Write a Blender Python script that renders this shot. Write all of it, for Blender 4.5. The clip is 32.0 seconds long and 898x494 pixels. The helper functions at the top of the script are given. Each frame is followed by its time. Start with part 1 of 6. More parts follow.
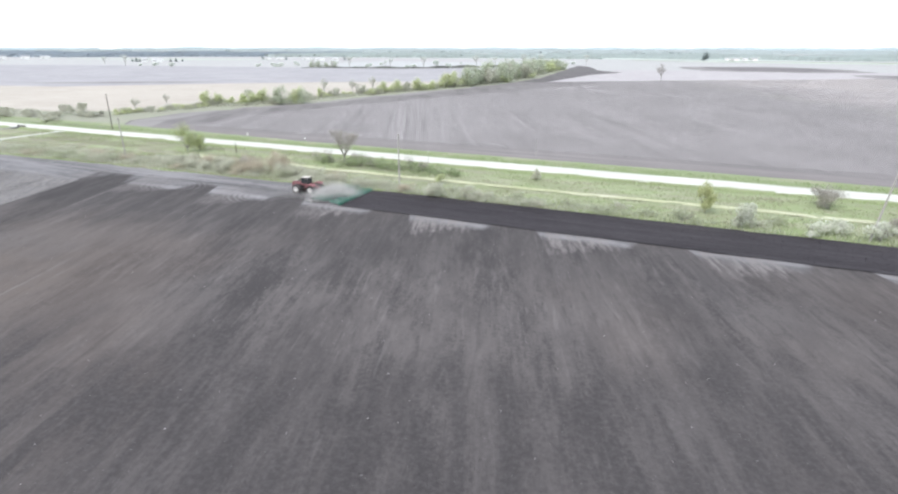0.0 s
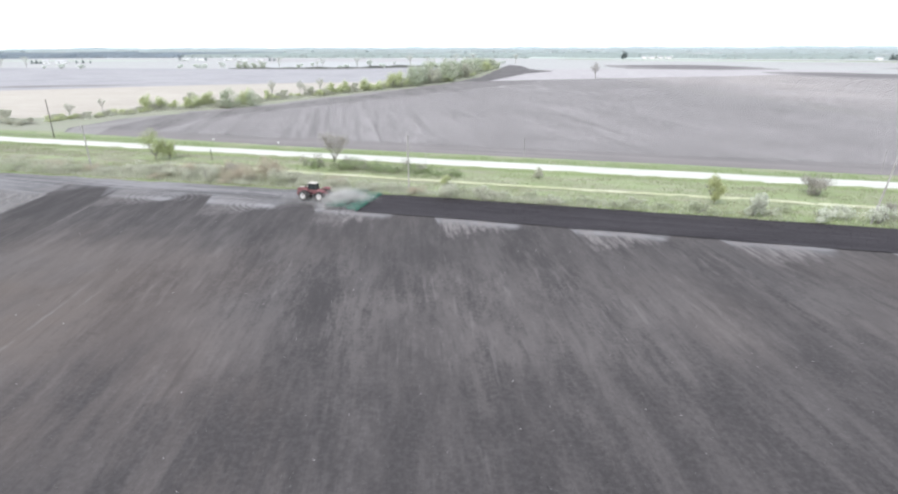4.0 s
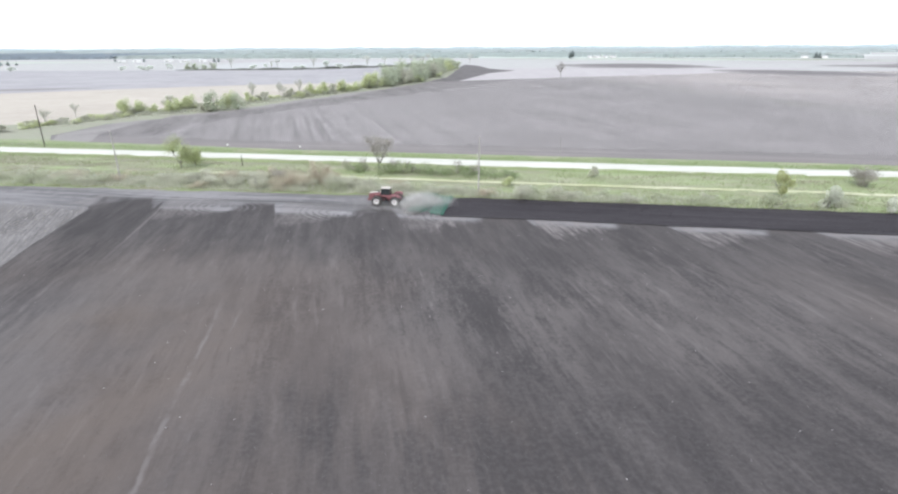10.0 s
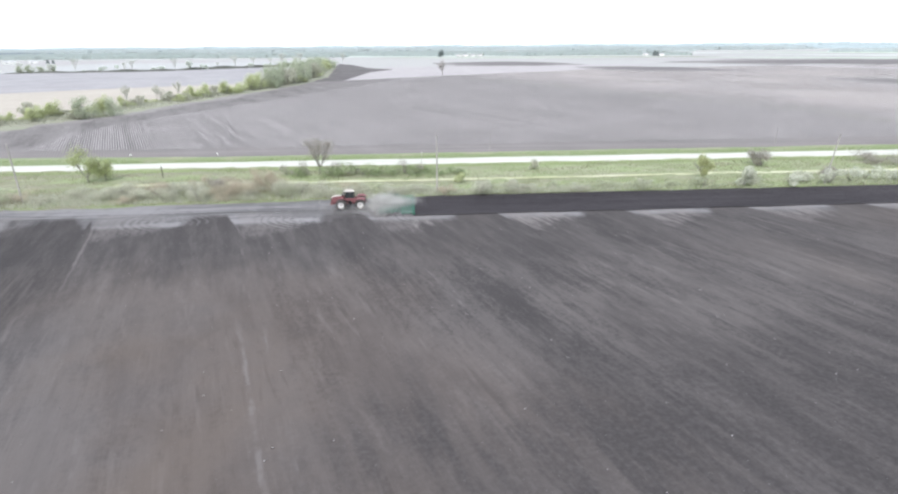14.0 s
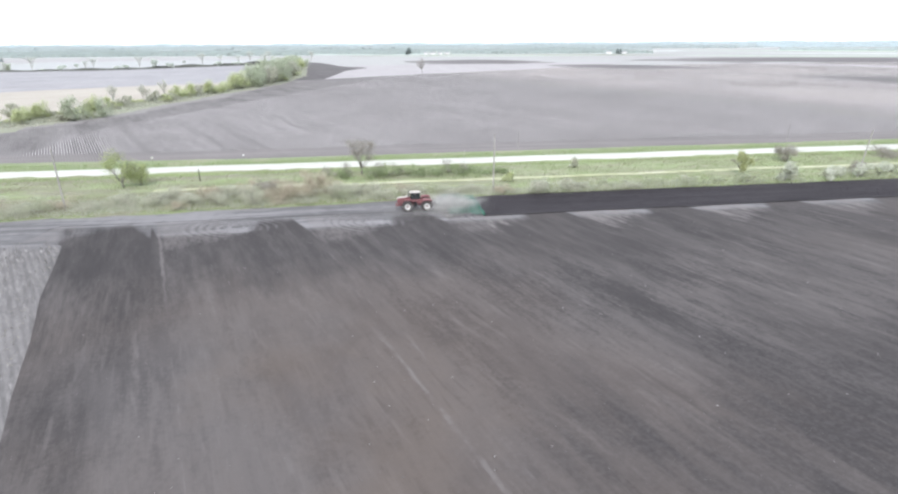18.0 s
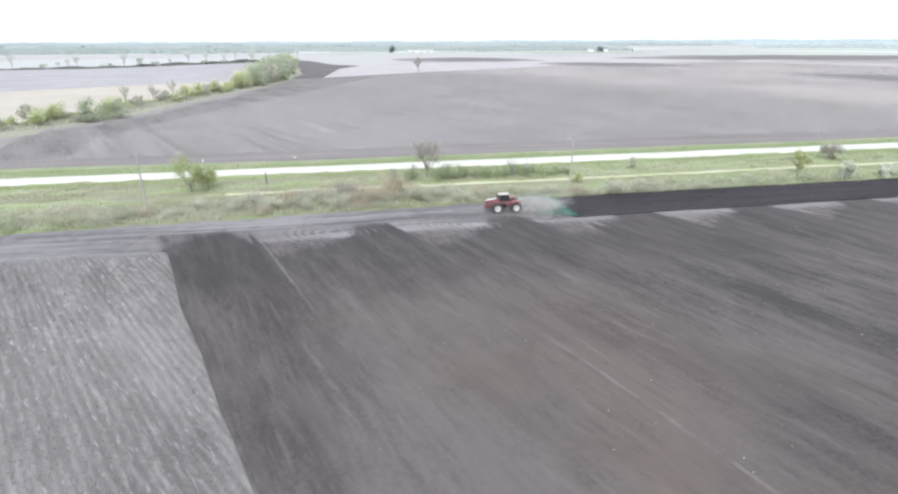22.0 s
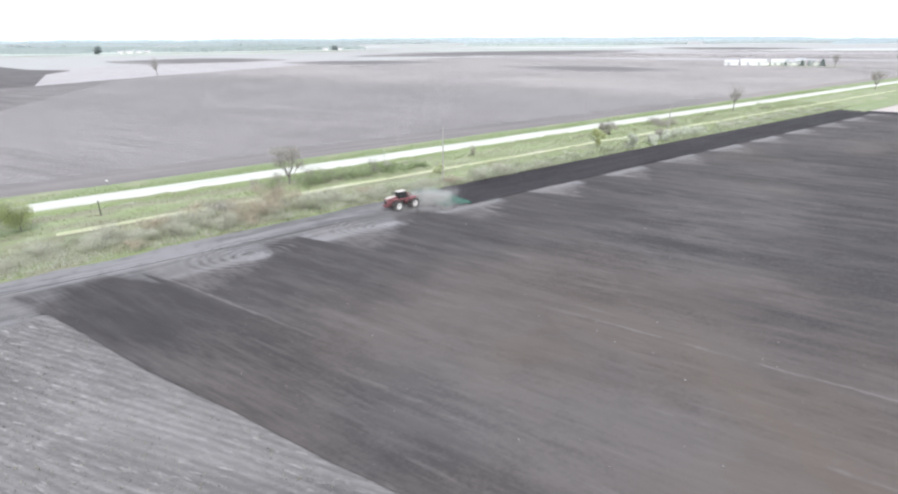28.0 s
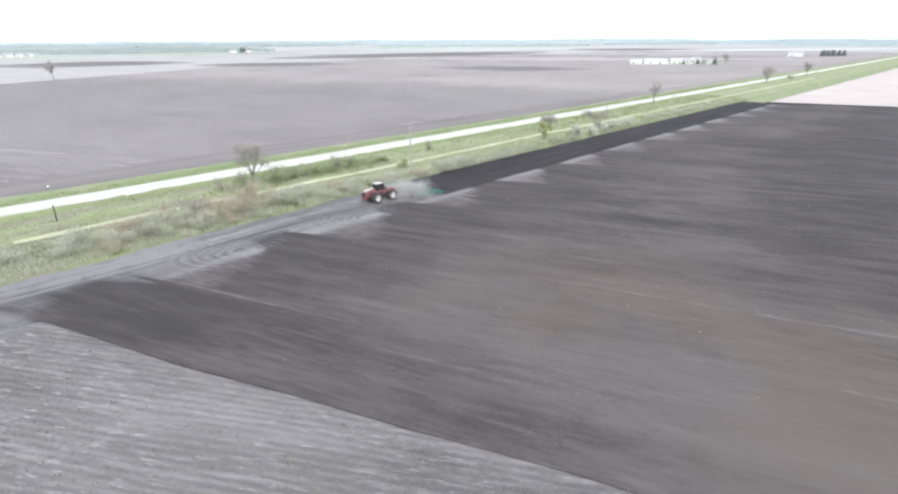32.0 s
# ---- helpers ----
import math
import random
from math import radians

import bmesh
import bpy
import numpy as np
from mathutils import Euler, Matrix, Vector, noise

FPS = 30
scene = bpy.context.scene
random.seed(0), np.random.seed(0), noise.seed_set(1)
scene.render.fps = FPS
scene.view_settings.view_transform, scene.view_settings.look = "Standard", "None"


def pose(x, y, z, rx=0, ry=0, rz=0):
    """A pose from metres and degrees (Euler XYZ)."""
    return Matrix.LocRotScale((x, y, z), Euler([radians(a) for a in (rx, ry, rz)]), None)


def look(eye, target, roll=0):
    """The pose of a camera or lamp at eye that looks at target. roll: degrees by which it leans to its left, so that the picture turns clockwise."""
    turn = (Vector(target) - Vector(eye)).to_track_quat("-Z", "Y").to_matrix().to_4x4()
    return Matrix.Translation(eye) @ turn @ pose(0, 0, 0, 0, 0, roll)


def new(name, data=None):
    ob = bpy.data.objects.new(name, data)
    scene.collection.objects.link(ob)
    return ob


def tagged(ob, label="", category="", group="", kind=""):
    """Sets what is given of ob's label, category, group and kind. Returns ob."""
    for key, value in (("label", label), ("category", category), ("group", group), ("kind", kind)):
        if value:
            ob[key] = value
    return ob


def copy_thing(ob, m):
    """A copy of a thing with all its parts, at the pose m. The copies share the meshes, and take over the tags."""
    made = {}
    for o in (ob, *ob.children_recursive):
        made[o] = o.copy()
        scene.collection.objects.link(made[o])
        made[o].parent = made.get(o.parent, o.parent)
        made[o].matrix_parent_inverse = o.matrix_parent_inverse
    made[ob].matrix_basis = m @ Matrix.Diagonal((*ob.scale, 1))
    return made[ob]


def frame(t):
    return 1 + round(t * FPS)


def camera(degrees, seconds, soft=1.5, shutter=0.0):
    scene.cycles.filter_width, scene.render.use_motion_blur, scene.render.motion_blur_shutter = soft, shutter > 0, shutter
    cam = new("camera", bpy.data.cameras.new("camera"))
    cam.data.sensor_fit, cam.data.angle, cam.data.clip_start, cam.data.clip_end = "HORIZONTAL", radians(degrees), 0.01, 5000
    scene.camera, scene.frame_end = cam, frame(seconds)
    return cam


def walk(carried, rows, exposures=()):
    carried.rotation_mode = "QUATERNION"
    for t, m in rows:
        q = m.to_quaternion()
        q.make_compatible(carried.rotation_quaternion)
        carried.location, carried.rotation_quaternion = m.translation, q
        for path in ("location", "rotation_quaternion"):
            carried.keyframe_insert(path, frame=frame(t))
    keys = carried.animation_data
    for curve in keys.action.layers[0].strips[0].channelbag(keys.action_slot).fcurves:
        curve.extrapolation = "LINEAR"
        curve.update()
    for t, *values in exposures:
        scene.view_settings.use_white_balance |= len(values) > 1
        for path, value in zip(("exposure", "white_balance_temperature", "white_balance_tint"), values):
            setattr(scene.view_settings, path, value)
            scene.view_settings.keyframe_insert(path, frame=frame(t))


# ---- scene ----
# The camera and its flight: seconds, place, yaw from +y, pitch, roll
cam = camera(78.24, 32.0, soft=2.3)
PATH = [
    (0.0, 8.92, 2.51, 32.78, 22.93, -20.07, 0.05),
    (0.5, 6.74, 1.72, 32.77, 22.85, -20.07, 0.04),
    (1.0, 4.19, 0.85, 32.76, 22.73, -20.07, 0.04),
    (1.5, 1.83, 0.17, 32.73, 22.56, -20.06, 0.04),
    (2.0, -0.61, -0.51, 32.70, 22.05, -20.05, 0.05),
    (2.5, -2.78, -0.98, 32.70, 20.85, -20.05, 0.02),
    (3.0, -5.26, -1.55, 32.72, 18.32, -20.07, -0.01),
    (3.5, -7.64, -2.07, 32.75, 16.36, -20.09, -0.05),
    (5.5, -18.22, -3.38, 32.72, 14.14, -20.11, -0.19),
    (6.0, -20.59, -3.53, 32.69, 13.83, -20.13, -0.19),
    (6.5, -22.97, -3.71, 32.73, 13.49, -20.14, -0.19),
    (7.0, -25.75, -4.07, 32.77, 13.39, -20.15, -0.18),
    (7.5, -27.99, -4.51, 32.77, 13.32, -20.14, -0.18),
    (8.0, -30.41, -4.94, 32.74, 13.22, -20.13, -0.17),
    (8.5, -32.70, -5.40, 32.73, 13.03, -20.13, -0.16),
    (9.0, -34.85, -5.67, 32.73, 12.58, -20.12, -0.15),
    (9.5, -37.13, -6.00, 32.73, 11.27, -20.11, -0.19),
    (10.0, -39.28, -6.34, 32.77, 9.27, -20.12, -0.23),
    (10.5, -41.62, -6.74, 32.81, 7.20, -20.12, -0.28),
    (11.0, -43.99, -7.05, 32.79, 5.28, -20.13, -0.33),
    (11.5, -45.97, -7.30, 32.75, 3.23, -20.13, -0.36),
    (12.0, -48.41, -7.60, 32.77, 0.87, -20.15, -0.36),
    (12.5, -50.75, -7.70, 32.69, -1.05, -20.16, -0.36),
    (13.0, -53.59, -7.74, 32.70, -2.68, -20.21, -0.35),
    (13.5, -56.01, -7.68, 32.71, -3.48, -20.24, -0.34),
    (14.0, -58.72, -7.53, 32.73, -4.10, -20.26, -0.29),
    (14.5, -60.98, -7.38, 32.78, -4.63, -20.31, -0.28),
    (16.5, -71.80, -6.04, 32.99, -7.50, -20.40, -0.21),
    (17.0, -74.73, -5.59, 33.01, -7.75, -20.42, -0.21),
    (17.5, -77.39, -5.09, 33.03, -7.92, -20.44, -0.23),
    (18.0, -80.35, -4.53, 33.04, -8.18, -20.46, -0.18),
    (18.5, -83.31, -3.88, 33.11, -8.54, -20.46, -0.16),
    (19.0, -86.20, -3.28, 33.12, -9.19, -20.48, -0.13),
    (19.5, -88.99, -2.79, 33.15, -9.57, -20.48, -0.08),
    (20.0, -91.89, -2.33, 33.24, -9.73, -20.51, -0.09),
    (20.5, -94.41, -1.96, 33.40, -9.85, -20.56, -0.09),
    (21.0, -97.59, -1.48, 33.66, -9.98, -20.63, -0.09),
    (21.5, -100.37, -1.03, 33.85, -10.06, -20.67, -0.09),
    (22.0, -103.31, -0.54, 34.01, -10.71, -20.72, -0.09),
    (22.5, -106.01, 0.00, 34.15, -13.79, -20.72, -0.12),
    (23.0, -108.95, 0.62, 34.19, -16.96, -20.72, -0.14),
    (23.5, -111.50, 1.32, 34.22, -18.79, -20.75, -0.16),
    (24.0, -114.14, 2.13, 34.20, -20.58, -20.74, -0.21),
    (24.5, -116.56, 3.15, 34.17, -23.57, -20.74, -0.21),
    (25.0, -119.53, 4.63, 34.09, -28.00, -20.74, -0.20),
    (25.5, -121.46, 5.57, 34.05, -29.83, -20.74, -0.18),
    (26.0, -123.71, 6.68, 34.03, -30.87, -20.76, -0.17),
    (26.5, -125.66, 7.68, 34.03, -32.01, -20.79, -0.18),
    (28.5, -133.26, 12.29, 33.85, -38.42, -20.89, -0.21),
    (29.0, -135.02, 13.58, 33.70, -38.93, -20.89, -0.24),
    (29.5, -136.55, 14.83, 33.46, -39.54, -20.89, -0.23),
    (30.0, -138.09, 16.01, 33.23, -40.74, -20.89, -0.27),
    (30.5, -139.41, 16.70, 32.98, -42.17, -20.85, -0.24),
    (31.0, -140.65, 17.07, 32.70, -43.69, -20.80, -0.23),
    (31.5, -141.64, 17.12, 32.51, -44.97, -20.75, -0.23),
    (32.0, -142.94, 16.94, 32.15, -46.05, -20.67, -0.21),
]


def aim(x, y, z, yaw, pitch, roll):
    a, p = radians(yaw), radians(pitch)
    way = Vector((-math.sin(a) * math.cos(p), math.cos(a) * math.cos(p), math.sin(p)))
    return look((x, y, z), Vector((x, y, z)) + way * 50, roll)


walk(cam, [(t, aim(*row)) for t, *row in PATH], [(0.0, 1.0), (4.0, 0.98), (8.0, 0.93), (12.0, 0.92), (14.0, 0.97), (20.0, 1.0), (32.0, 0.98)])

# ---- light ----
world = bpy.data.worlds.new("overcast_sky")
scene.world = world
world.use_nodes = True
wn = world.node_tree
sky = wn.nodes.new("ShaderNodeTexSky")
sky.sky_type = "NISHITA"
sky.sun_disc = False
sky.sun_elevation, sky.sun_rotation = radians(52), radians(200)
sky.air_density, sky.dust_density, sky.ozone_density = 1.0, 1.5, 1.0
wn.nodes["Background"].inputs["Strength"].default_value = 0.13
cloud = wn.nodes.new("ShaderNodeMix")  # an even white cloud cover over most of the blue
cloud.data_type = "RGBA"
cloud.inputs[0].default_value = 0.8
cloud.inputs[7].default_value = (6.66, 7.17, 7.72, 1)
wn.links.new(sky.outputs["Color"], cloud.inputs[6])
wn.links.new(cloud.outputs[2], wn.nodes["Background"].inputs["Color"])
sun_lamp = bpy.data.lights.new("sun", "SUN")
sun_lamp.energy, sun_lamp.angle, sun_lamp.color = 1.3, radians(14), (1.0, 0.96, 0.9)
sun = new("sun", sun_lamp)
sun.matrix_world = look((0, 0, 300), Vector((0, 0, 300)) - Vector((math.sin(radians(200)) * math.cos(radians(52)), math.cos(radians(200)) * math.cos(radians(52)), math.sin(radians(52)))))


# ---- materials ----
class Nodes:
    """Short hand for building a material's nodes."""

    def __init__(self, name, rough=0.9, spec=0.2):
        self.m = bpy.data.materials.new(name)
        self.m.use_nodes = True
        self.t = self.m.node_tree
        self.b = self.t.nodes["Principled BSDF"]
        self.b.inputs["Roughness"].default_value = rough
        self.b.inputs["Specular IOR Level"].default_value = spec
        self.p = self.t.nodes.new("ShaderNodeTexCoord").outputs["Object"]

    def put(self, sock, v):
        if isinstance(v, bpy.types.NodeSocket):
            self.t.links.new(v, sock)
        elif isinstance(v, (tuple, list)) and len(v) == 3 and sock.type == "RGBA":
            sock.default_value = (*v, 1)
        else:
            sock.default_value = v

    def math(self, op, a, b=0.0, clamp=False):
        n = self.t.nodes.new("ShaderNodeMath")
        n.operation, n.use_clamp = op, clamp
        self.put(n.inputs[0], a), self.put(n.inputs[1], b)
        return n.outputs[0]

    def dot(self, v, a):
        n = self.t.nodes.new("ShaderNodeVectorMath")
        n.operation = "DOT_PRODUCT"
        self.put(n.inputs[0], v), self.put(n.inputs[1], a)
        return n.outputs["Value"]

    def vec(self, x, y=0.0, z=0.0):
        n = self.t.nodes.new("ShaderNodeCombineXYZ")
        for s, v in zip(n.inputs, (x, y, z)):
            self.put(s, v)
        return n.outputs[0]

    def noise(self, v, scale, detail=3.0, rough=0.55, warp=0.0):
        n = self.t.nodes.new("ShaderNodeTexNoise")
        self.put(n.inputs["Vector"], v)
        n.inputs["Scale"].default_value, n.inputs["Detail"].default_value = scale, detail
        n.inputs["Roughness"].default_value, n.inputs["Distortion"].default_value = rough, warp
        return n.outputs["Fac"]

    def ramp(self, f, lo, hi, a=0.0, b=1.0):
        n = self.t.nodes.new("ShaderNodeMapRange")
        n.interpolation_type = "SMOOTHSTEP"
        self.put(n.inputs[0], f)
        for i, v in zip((1, 2, 3, 4), (lo, hi, a, b)):
            self.put(n.inputs[i], v)
        return n.outputs[0]

    def mix(self, f, a, b, mode="MIX"):
        n = self.t.nodes.new("ShaderNodeMix")
        n.data_type, n.blend_type = "RGBA", mode
        self.put(n.inputs[0], f), self.put(n.inputs[6], a), self.put(n.inputs[7], b)
        return n.outputs[2]

    def bump(self, h, strength, dist):
        n = self.t.nodes.new("ShaderNodeBump")
        n.inputs["Strength"].default_value, n.inputs["Distance"].default_value = strength, dist
        self.put(n.inputs["Height"], h)
        self.t.links.new(n.outputs[0], self.b.inputs["Normal"])

    def out(self, c):
        self.put(self.b.inputs["Base Color"], c)
        return self.m


def scaled(c, k):
    return tuple(v * k for v in c)


def plain(name, c, rough=0.6, spec=0.4, metal=0.0, var=0.25, scale=3.0, bump=0.0):
    """A painted, metal, wood or leaf surface with two scales of variation."""
    n = Nodes(name, rough, spec)
    n.b.inputs["Metallic"].default_value = metal
    big, small = n.noise(n.p, scale, 4), n.noise(n.p, scale * 9, 3)
    f = n.math("ADD", n.math("MULTIPLY", big, 0.65), n.math("MULTIPLY", small, 0.35))
    col = n.mix(n.ramp(f, 0.3, 0.7), scaled(c, 1 - var), scaled(c, 1 + var))
    info = n.t.nodes.new("ShaderNodeObjectInfo")
    col = n.mix(n.ramp(info.outputs["Random"], 0, 1, 0, 0.25), col, scaled(c, 0.75))
    if bump:
        n.bump(small, 0.5, bump)
    return n.out(col)


def leafy(name, a, b, c):
    """Leaves that differ one by one between three tones."""
    n = Nodes(name, 0.75, 0.15)
    g = n.t.nodes.new("ShaderNodeNewGeometry").outputs["Random Per Island"]
    info = n.t.nodes.new("ShaderNodeObjectInfo").outputs["Random"]
    col = n.mix(n.ramp(g, 0.0, 1.0), a, b)
    col = n.mix(n.ramp(n.noise(n.p, 0.6, 2), 0.4, 0.65), col, c)
    col = n.mix(n.ramp(info, 0, 1, 0, 0.5), col, scaled(a, 0.9))
    thin = n.t.nodes.new("ShaderNodeBsdfTranslucent")
    both = n.t.nodes.new("ShaderNodeMixShader")
    n.put(thin.inputs[0], col)
    both.inputs[0].default_value = 0.55
    n.t.links.new(n.b.outputs[0], both.inputs[1])
    n.t.links.new(thin.outputs[0], both.inputs[2])
    n.t.links.new(both.outputs[0], n.t.nodes["Material Output"].inputs["Surface"])
    return n.out(col)


ROW = (-0.335, 0.942, 0.0)      # the way of the rows in the near field
ACROSS = (0.942, 0.335, 0.0)


HEAD = (0.167, 0.161, 0.169)
DRY = ((0.36, 0.321, 0.309), (0.402, 0.36, 0.348), (0.447, 0.403, 0.391))


def track_soil(n):
    """Packed headland soil: wheel tracks run along x."""
    sep = n.t.nodes.new("ShaderNodeSeparateXYZ")
    n.put(sep.inputs[0], n.p)
    x, y = sep.outputs[0], sep.outputs[1]
    bend = n.math("MULTIPLY", n.math("SUBTRACT", n.noise(n.p, 0.02, 3), 0.5), 9.0)
    w = n.math("ADD", y, bend)
    wide = n.noise(n.vec(n.math("MULTIPLY", x, 0.02), n.math("MULTIPLY", w, 0.34), 3.0), 1.0, 4, 0.6)
    thin = n.noise(n.vec(n.math("MULTIPLY", x, 0.05), n.math("MULTIPLY", w, 1.4), 8.0), 1.0, 4, 0.65)
    col = n.mix(n.ramp(wide, 0.36, 0.64), scaled(HEAD, 0.66), scaled(HEAD, 1.22))
    col = n.mix(n.ramp(thin, 0.54, 0.68, 0, 0.4), col, scaled(HEAD, 1.42))
    col = n.mix(n.ramp(thin, 0.32, 0.46, 0.42, 0), col, scaled(HEAD, 0.6))
    rough = n.noise(n.p, 0.32, 6, 0.7)  # broken crust and crumbs
    col = n.mix(n.ramp(rough, 0.36, 0.5, 0.5, 0), col, scaled(HEAD, 0.68))
    return n.mix(n.ramp(rough, 0.53, 0.66, 0, 0.45), col, scaled(HEAD, 1.3))


def soil(name, tones, row=ROW, across=ACROSS, marks="", ridge=0.0, grain=1.0, sway=1.6, cloud=0.28, streaky=1.0):
    """Worked soil: streaks along the rows, blotches of moisture, clods."""
    n = Nodes(name, 0.95, 0.12)
    dark, mid, light = tones
    u, v = n.dot(n.p, row), n.dot(n.p, across)
    wob = n.math("MULTIPLY", n.math("SUBTRACT", n.noise(n.p, 0.03, 3), 0.5), sway)
    v2 = n.math("ADD", v, wob)
    broad = n.noise(n.vec(n.math("MULTIPLY", v2, 0.11), n.math("MULTIPLY", u, 0.016)), 1.0, 4, 0.6)
    thin = n.noise(n.vec(n.math("MULTIPLY", v, 0.8), n.math("MULTIPLY", u, 0.07), 4.0), 1.0, 4, 0.6)
    hair = n.noise(n.vec(n.math("MULTIPLY", v, 5.0), n.math("MULTIPLY", u, 0.25), 9.0), 1.0, 3, 0.6)
    blot = n.noise(n.p, 0.022, 5, 0.6)
    clod = n.noise(n.p, 1.7, 6, 0.75)
    crumb = n.noise(n.vec(n.math("MULTIPLY", v, 1.1), n.math("MULTIPLY", u, 0.32), 6.0), 1.0, 5, 0.7)
    f = n.math("ADD", n.math("MULTIPLY", broad, 0.36), n.math("ADD", n.math("MULTIPLY", thin, 0.10 + 0.14 * streaky), 0.07 * (1 - streaky)))
    f = n.math("ADD", f, n.math("MULTIPLY", hair, 0.07 * grain))
    f = n.math("ADD", n.math("SUBTRACT", f, 0.05 * (grain - 1.0)), n.math("MULTIPLY", blot, 0.30))
    f = n.math("ADD", f, n.math("ADD", n.math("MULTIPLY", n.math("SUBTRACT", clod, 0.5), 0.26 * grain), n.math("MULTIPLY", n.math("SUBTRACT", crumb, 0.5), 0.22 * grain)))
    col = n.mix(n.ramp(f, 0.40, 0.505), dark, mid)
    col = n.mix(n.ramp(f, 0.51, 0.60), col, light)
    streak = n.noise(n.vec(n.math("MULTIPLY", v2, 0.36), n.math("MULTIPLY", u, 0.055), 2.0), 1.0, 5, 0.65)
    col = n.mix(n.ramp(streak, 0.35, 0.48, 0.4 * streaky, 0.0), col, scaled(dark, 0.9))
    col = n.mix(n.ramp(streak, 0.55, 0.68, 0.0, 0.4 * streaky), col, scaled(light, 1.06))
    fine = n.noise(n.vec(n.math("MULTIPLY", v, 1.7), n.math("MULTIPLY", u, 0.16), 12.0), 1.0, 5, 0.7)
    amount = n.ramp(n.noise(n.p, 0.05, 3), 0.38, 0.6, 0.25, 1.0)
    col = n.mix(n.math("MULTIPLY", amount, n.ramp(fine, 0.34, 0.47, 0.4 * streaky, 0.0)), col, scaled(dark, 0.88))
    col = n.mix(n.math("MULTIPLY", amount, n.ramp(fine, 0.57, 0.7, 0.0, 0.4 * streaky)), col, scaled(light, 1.08))
    long = n.noise(n.vec(n.math("MULTIPLY", v2, 0.22), n.math("MULTIPLY", u, 0.03), 7.0), 1.0, 3, 0.5)
    col = n.mix(n.math("MULTIPLY", n.ramp(long, 0.34, 0.45, 0.55 * streaky, 0.0), n.ramp(crumb, 0.35, 0.6, 1.0, 0.6)), col, scaled(dark, 0.85))
    cloudy = n.noise(n.vec(n.math("MULTIPLY", v, 0.13), n.math("MULTIPLY", u, 0.055), 3.0), 1.0, 5, 0.62, 0.6)
    col = n.mix(n.ramp(cloudy, 0.34, 0.5, cloud, 0.0), col, scaled(dark, 1.0))
    col = n.mix(n.ramp(cloudy, 0.52, 0.68, 0.0, cloud), col, scaled(mid, 1.14))
    if marks == "turns":
        # large damper and drier patches
        patch = n.noise(n.vec(n.math("MULTIPLY", v2, 0.10), n.math("MULTIPLY", u, 0.014), 18.0), 1.0, 4, 0.6, 0.2)
        col = n.mix(n.math("MULTIPLY", n.ramp(patch, 0.34, 0.5, 0.52, 0), n.ramp(crumb, 0.38, 0.62, 1.0, 0.6)), col, scaled(dark, 0.85))
        col = n.mix(n.ramp(patch, 0.52, 0.66, 0, 0.35), col, scaled(light, 0.98))
        # short pale and dark dashes that the tines left
        dash = n.noise(n.vec(n.math("MULTIPLY", v2, 0.5), n.math("MULTIPLY", u, 0.07), 15.0), 1.0, 4, 0.6, 0.3)
        col = n.mix(n.ramp(dash, 0.60, 0.72, 0, 0.42), col, scaled(light, 1.22))
        col = n.mix(n.ramp(dash, 0.28, 0.38, 0.4, 0), col, scaled(dark, 0.8))
        nick = n.noise(n.vec(n.math("MULTIPLY", v, 1.0), n.math("MULTIPLY", u, 0.10), 27.0), 1.0, 3, 0.5, 0.2)
        col = n.mix(n.ramp(nick, 0.60, 0.72, 0, 0.32), col, scaled(light, 1.2))
        col = n.mix(n.ramp(nick, 0.28, 0.40, 0.36, 0), col, scaled(dark, 0.85))
    speck = n.noise(n.p, 5.5, 2, 0.5)
    col = n.mix(n.ramp(speck, 0.66, 0.74, 0.0, 0.35 * grain), col, scaled(light, 1.3))
    col = n.mix(n.ramp(n.noise(n.p, 0.012, 3), 0.5, 0.62, 0, 0.35), col, scaled(light, 0.9) if marks != "turns" else (mid[0] * 1.12, mid[1] * 1.0, mid[2] * 0.9))
    if marks == "turns":
        sep = n.t.nodes.new("ShaderNodeSeparateXYZ")
        n.put(sep.inputs[0], n.p)
        x, y = sep.outputs[0], sep.outputs[1]
        rag = n.math("SUBTRACT", n.noise(n.vec(n.math("MULTIPLY", v, 0.35), n.math("MULTIPLY", u, 0.05)), 1.0, 4, 0.65), 0.5)
        soft = n.math("SUBTRACT", n.noise(n.p, 0.045, 4, 0.6), 0.5)
        s = n.math("ADD", x, n.math("MULTIPLY", n.math("SUBTRACT", y, 97.0), 0.355))
        y = n.math("SUBTRACT", y, 1.2)
        turns = n.math("DIVIDE", n.math("ADD", s, 331.9), 26.6)
        ph = n.math("FRACT", turns)
        # moist ground towards the middle of the field, browner ground beside it
        lowy = n.math("SUBTRACT", y, n.ramp(x, -25, 25, 0.0, 24.0))
        damp = n.math("MULTIPLY", n.ramp(n.math("ADD", lowy, n.math("ADD", n.math("MULTIPLY", rag, 30.0), n.math("MULTIPLY", soft, 40.0))), 31, 50, 1, 0), n.ramp(n.math("ADD", x, n.math("MULTIPLY", soft, 50.0)), -76, -52))
        col = n.mix(n.math("MULTIPLY", damp, n.ramp(streak, 0.4, 0.6, 0.92, 0.45)), col, n.mix(n.ramp(clod, 0.4, 0.65), scaled(dark, 0.85), scaled(dark, 1.2)))
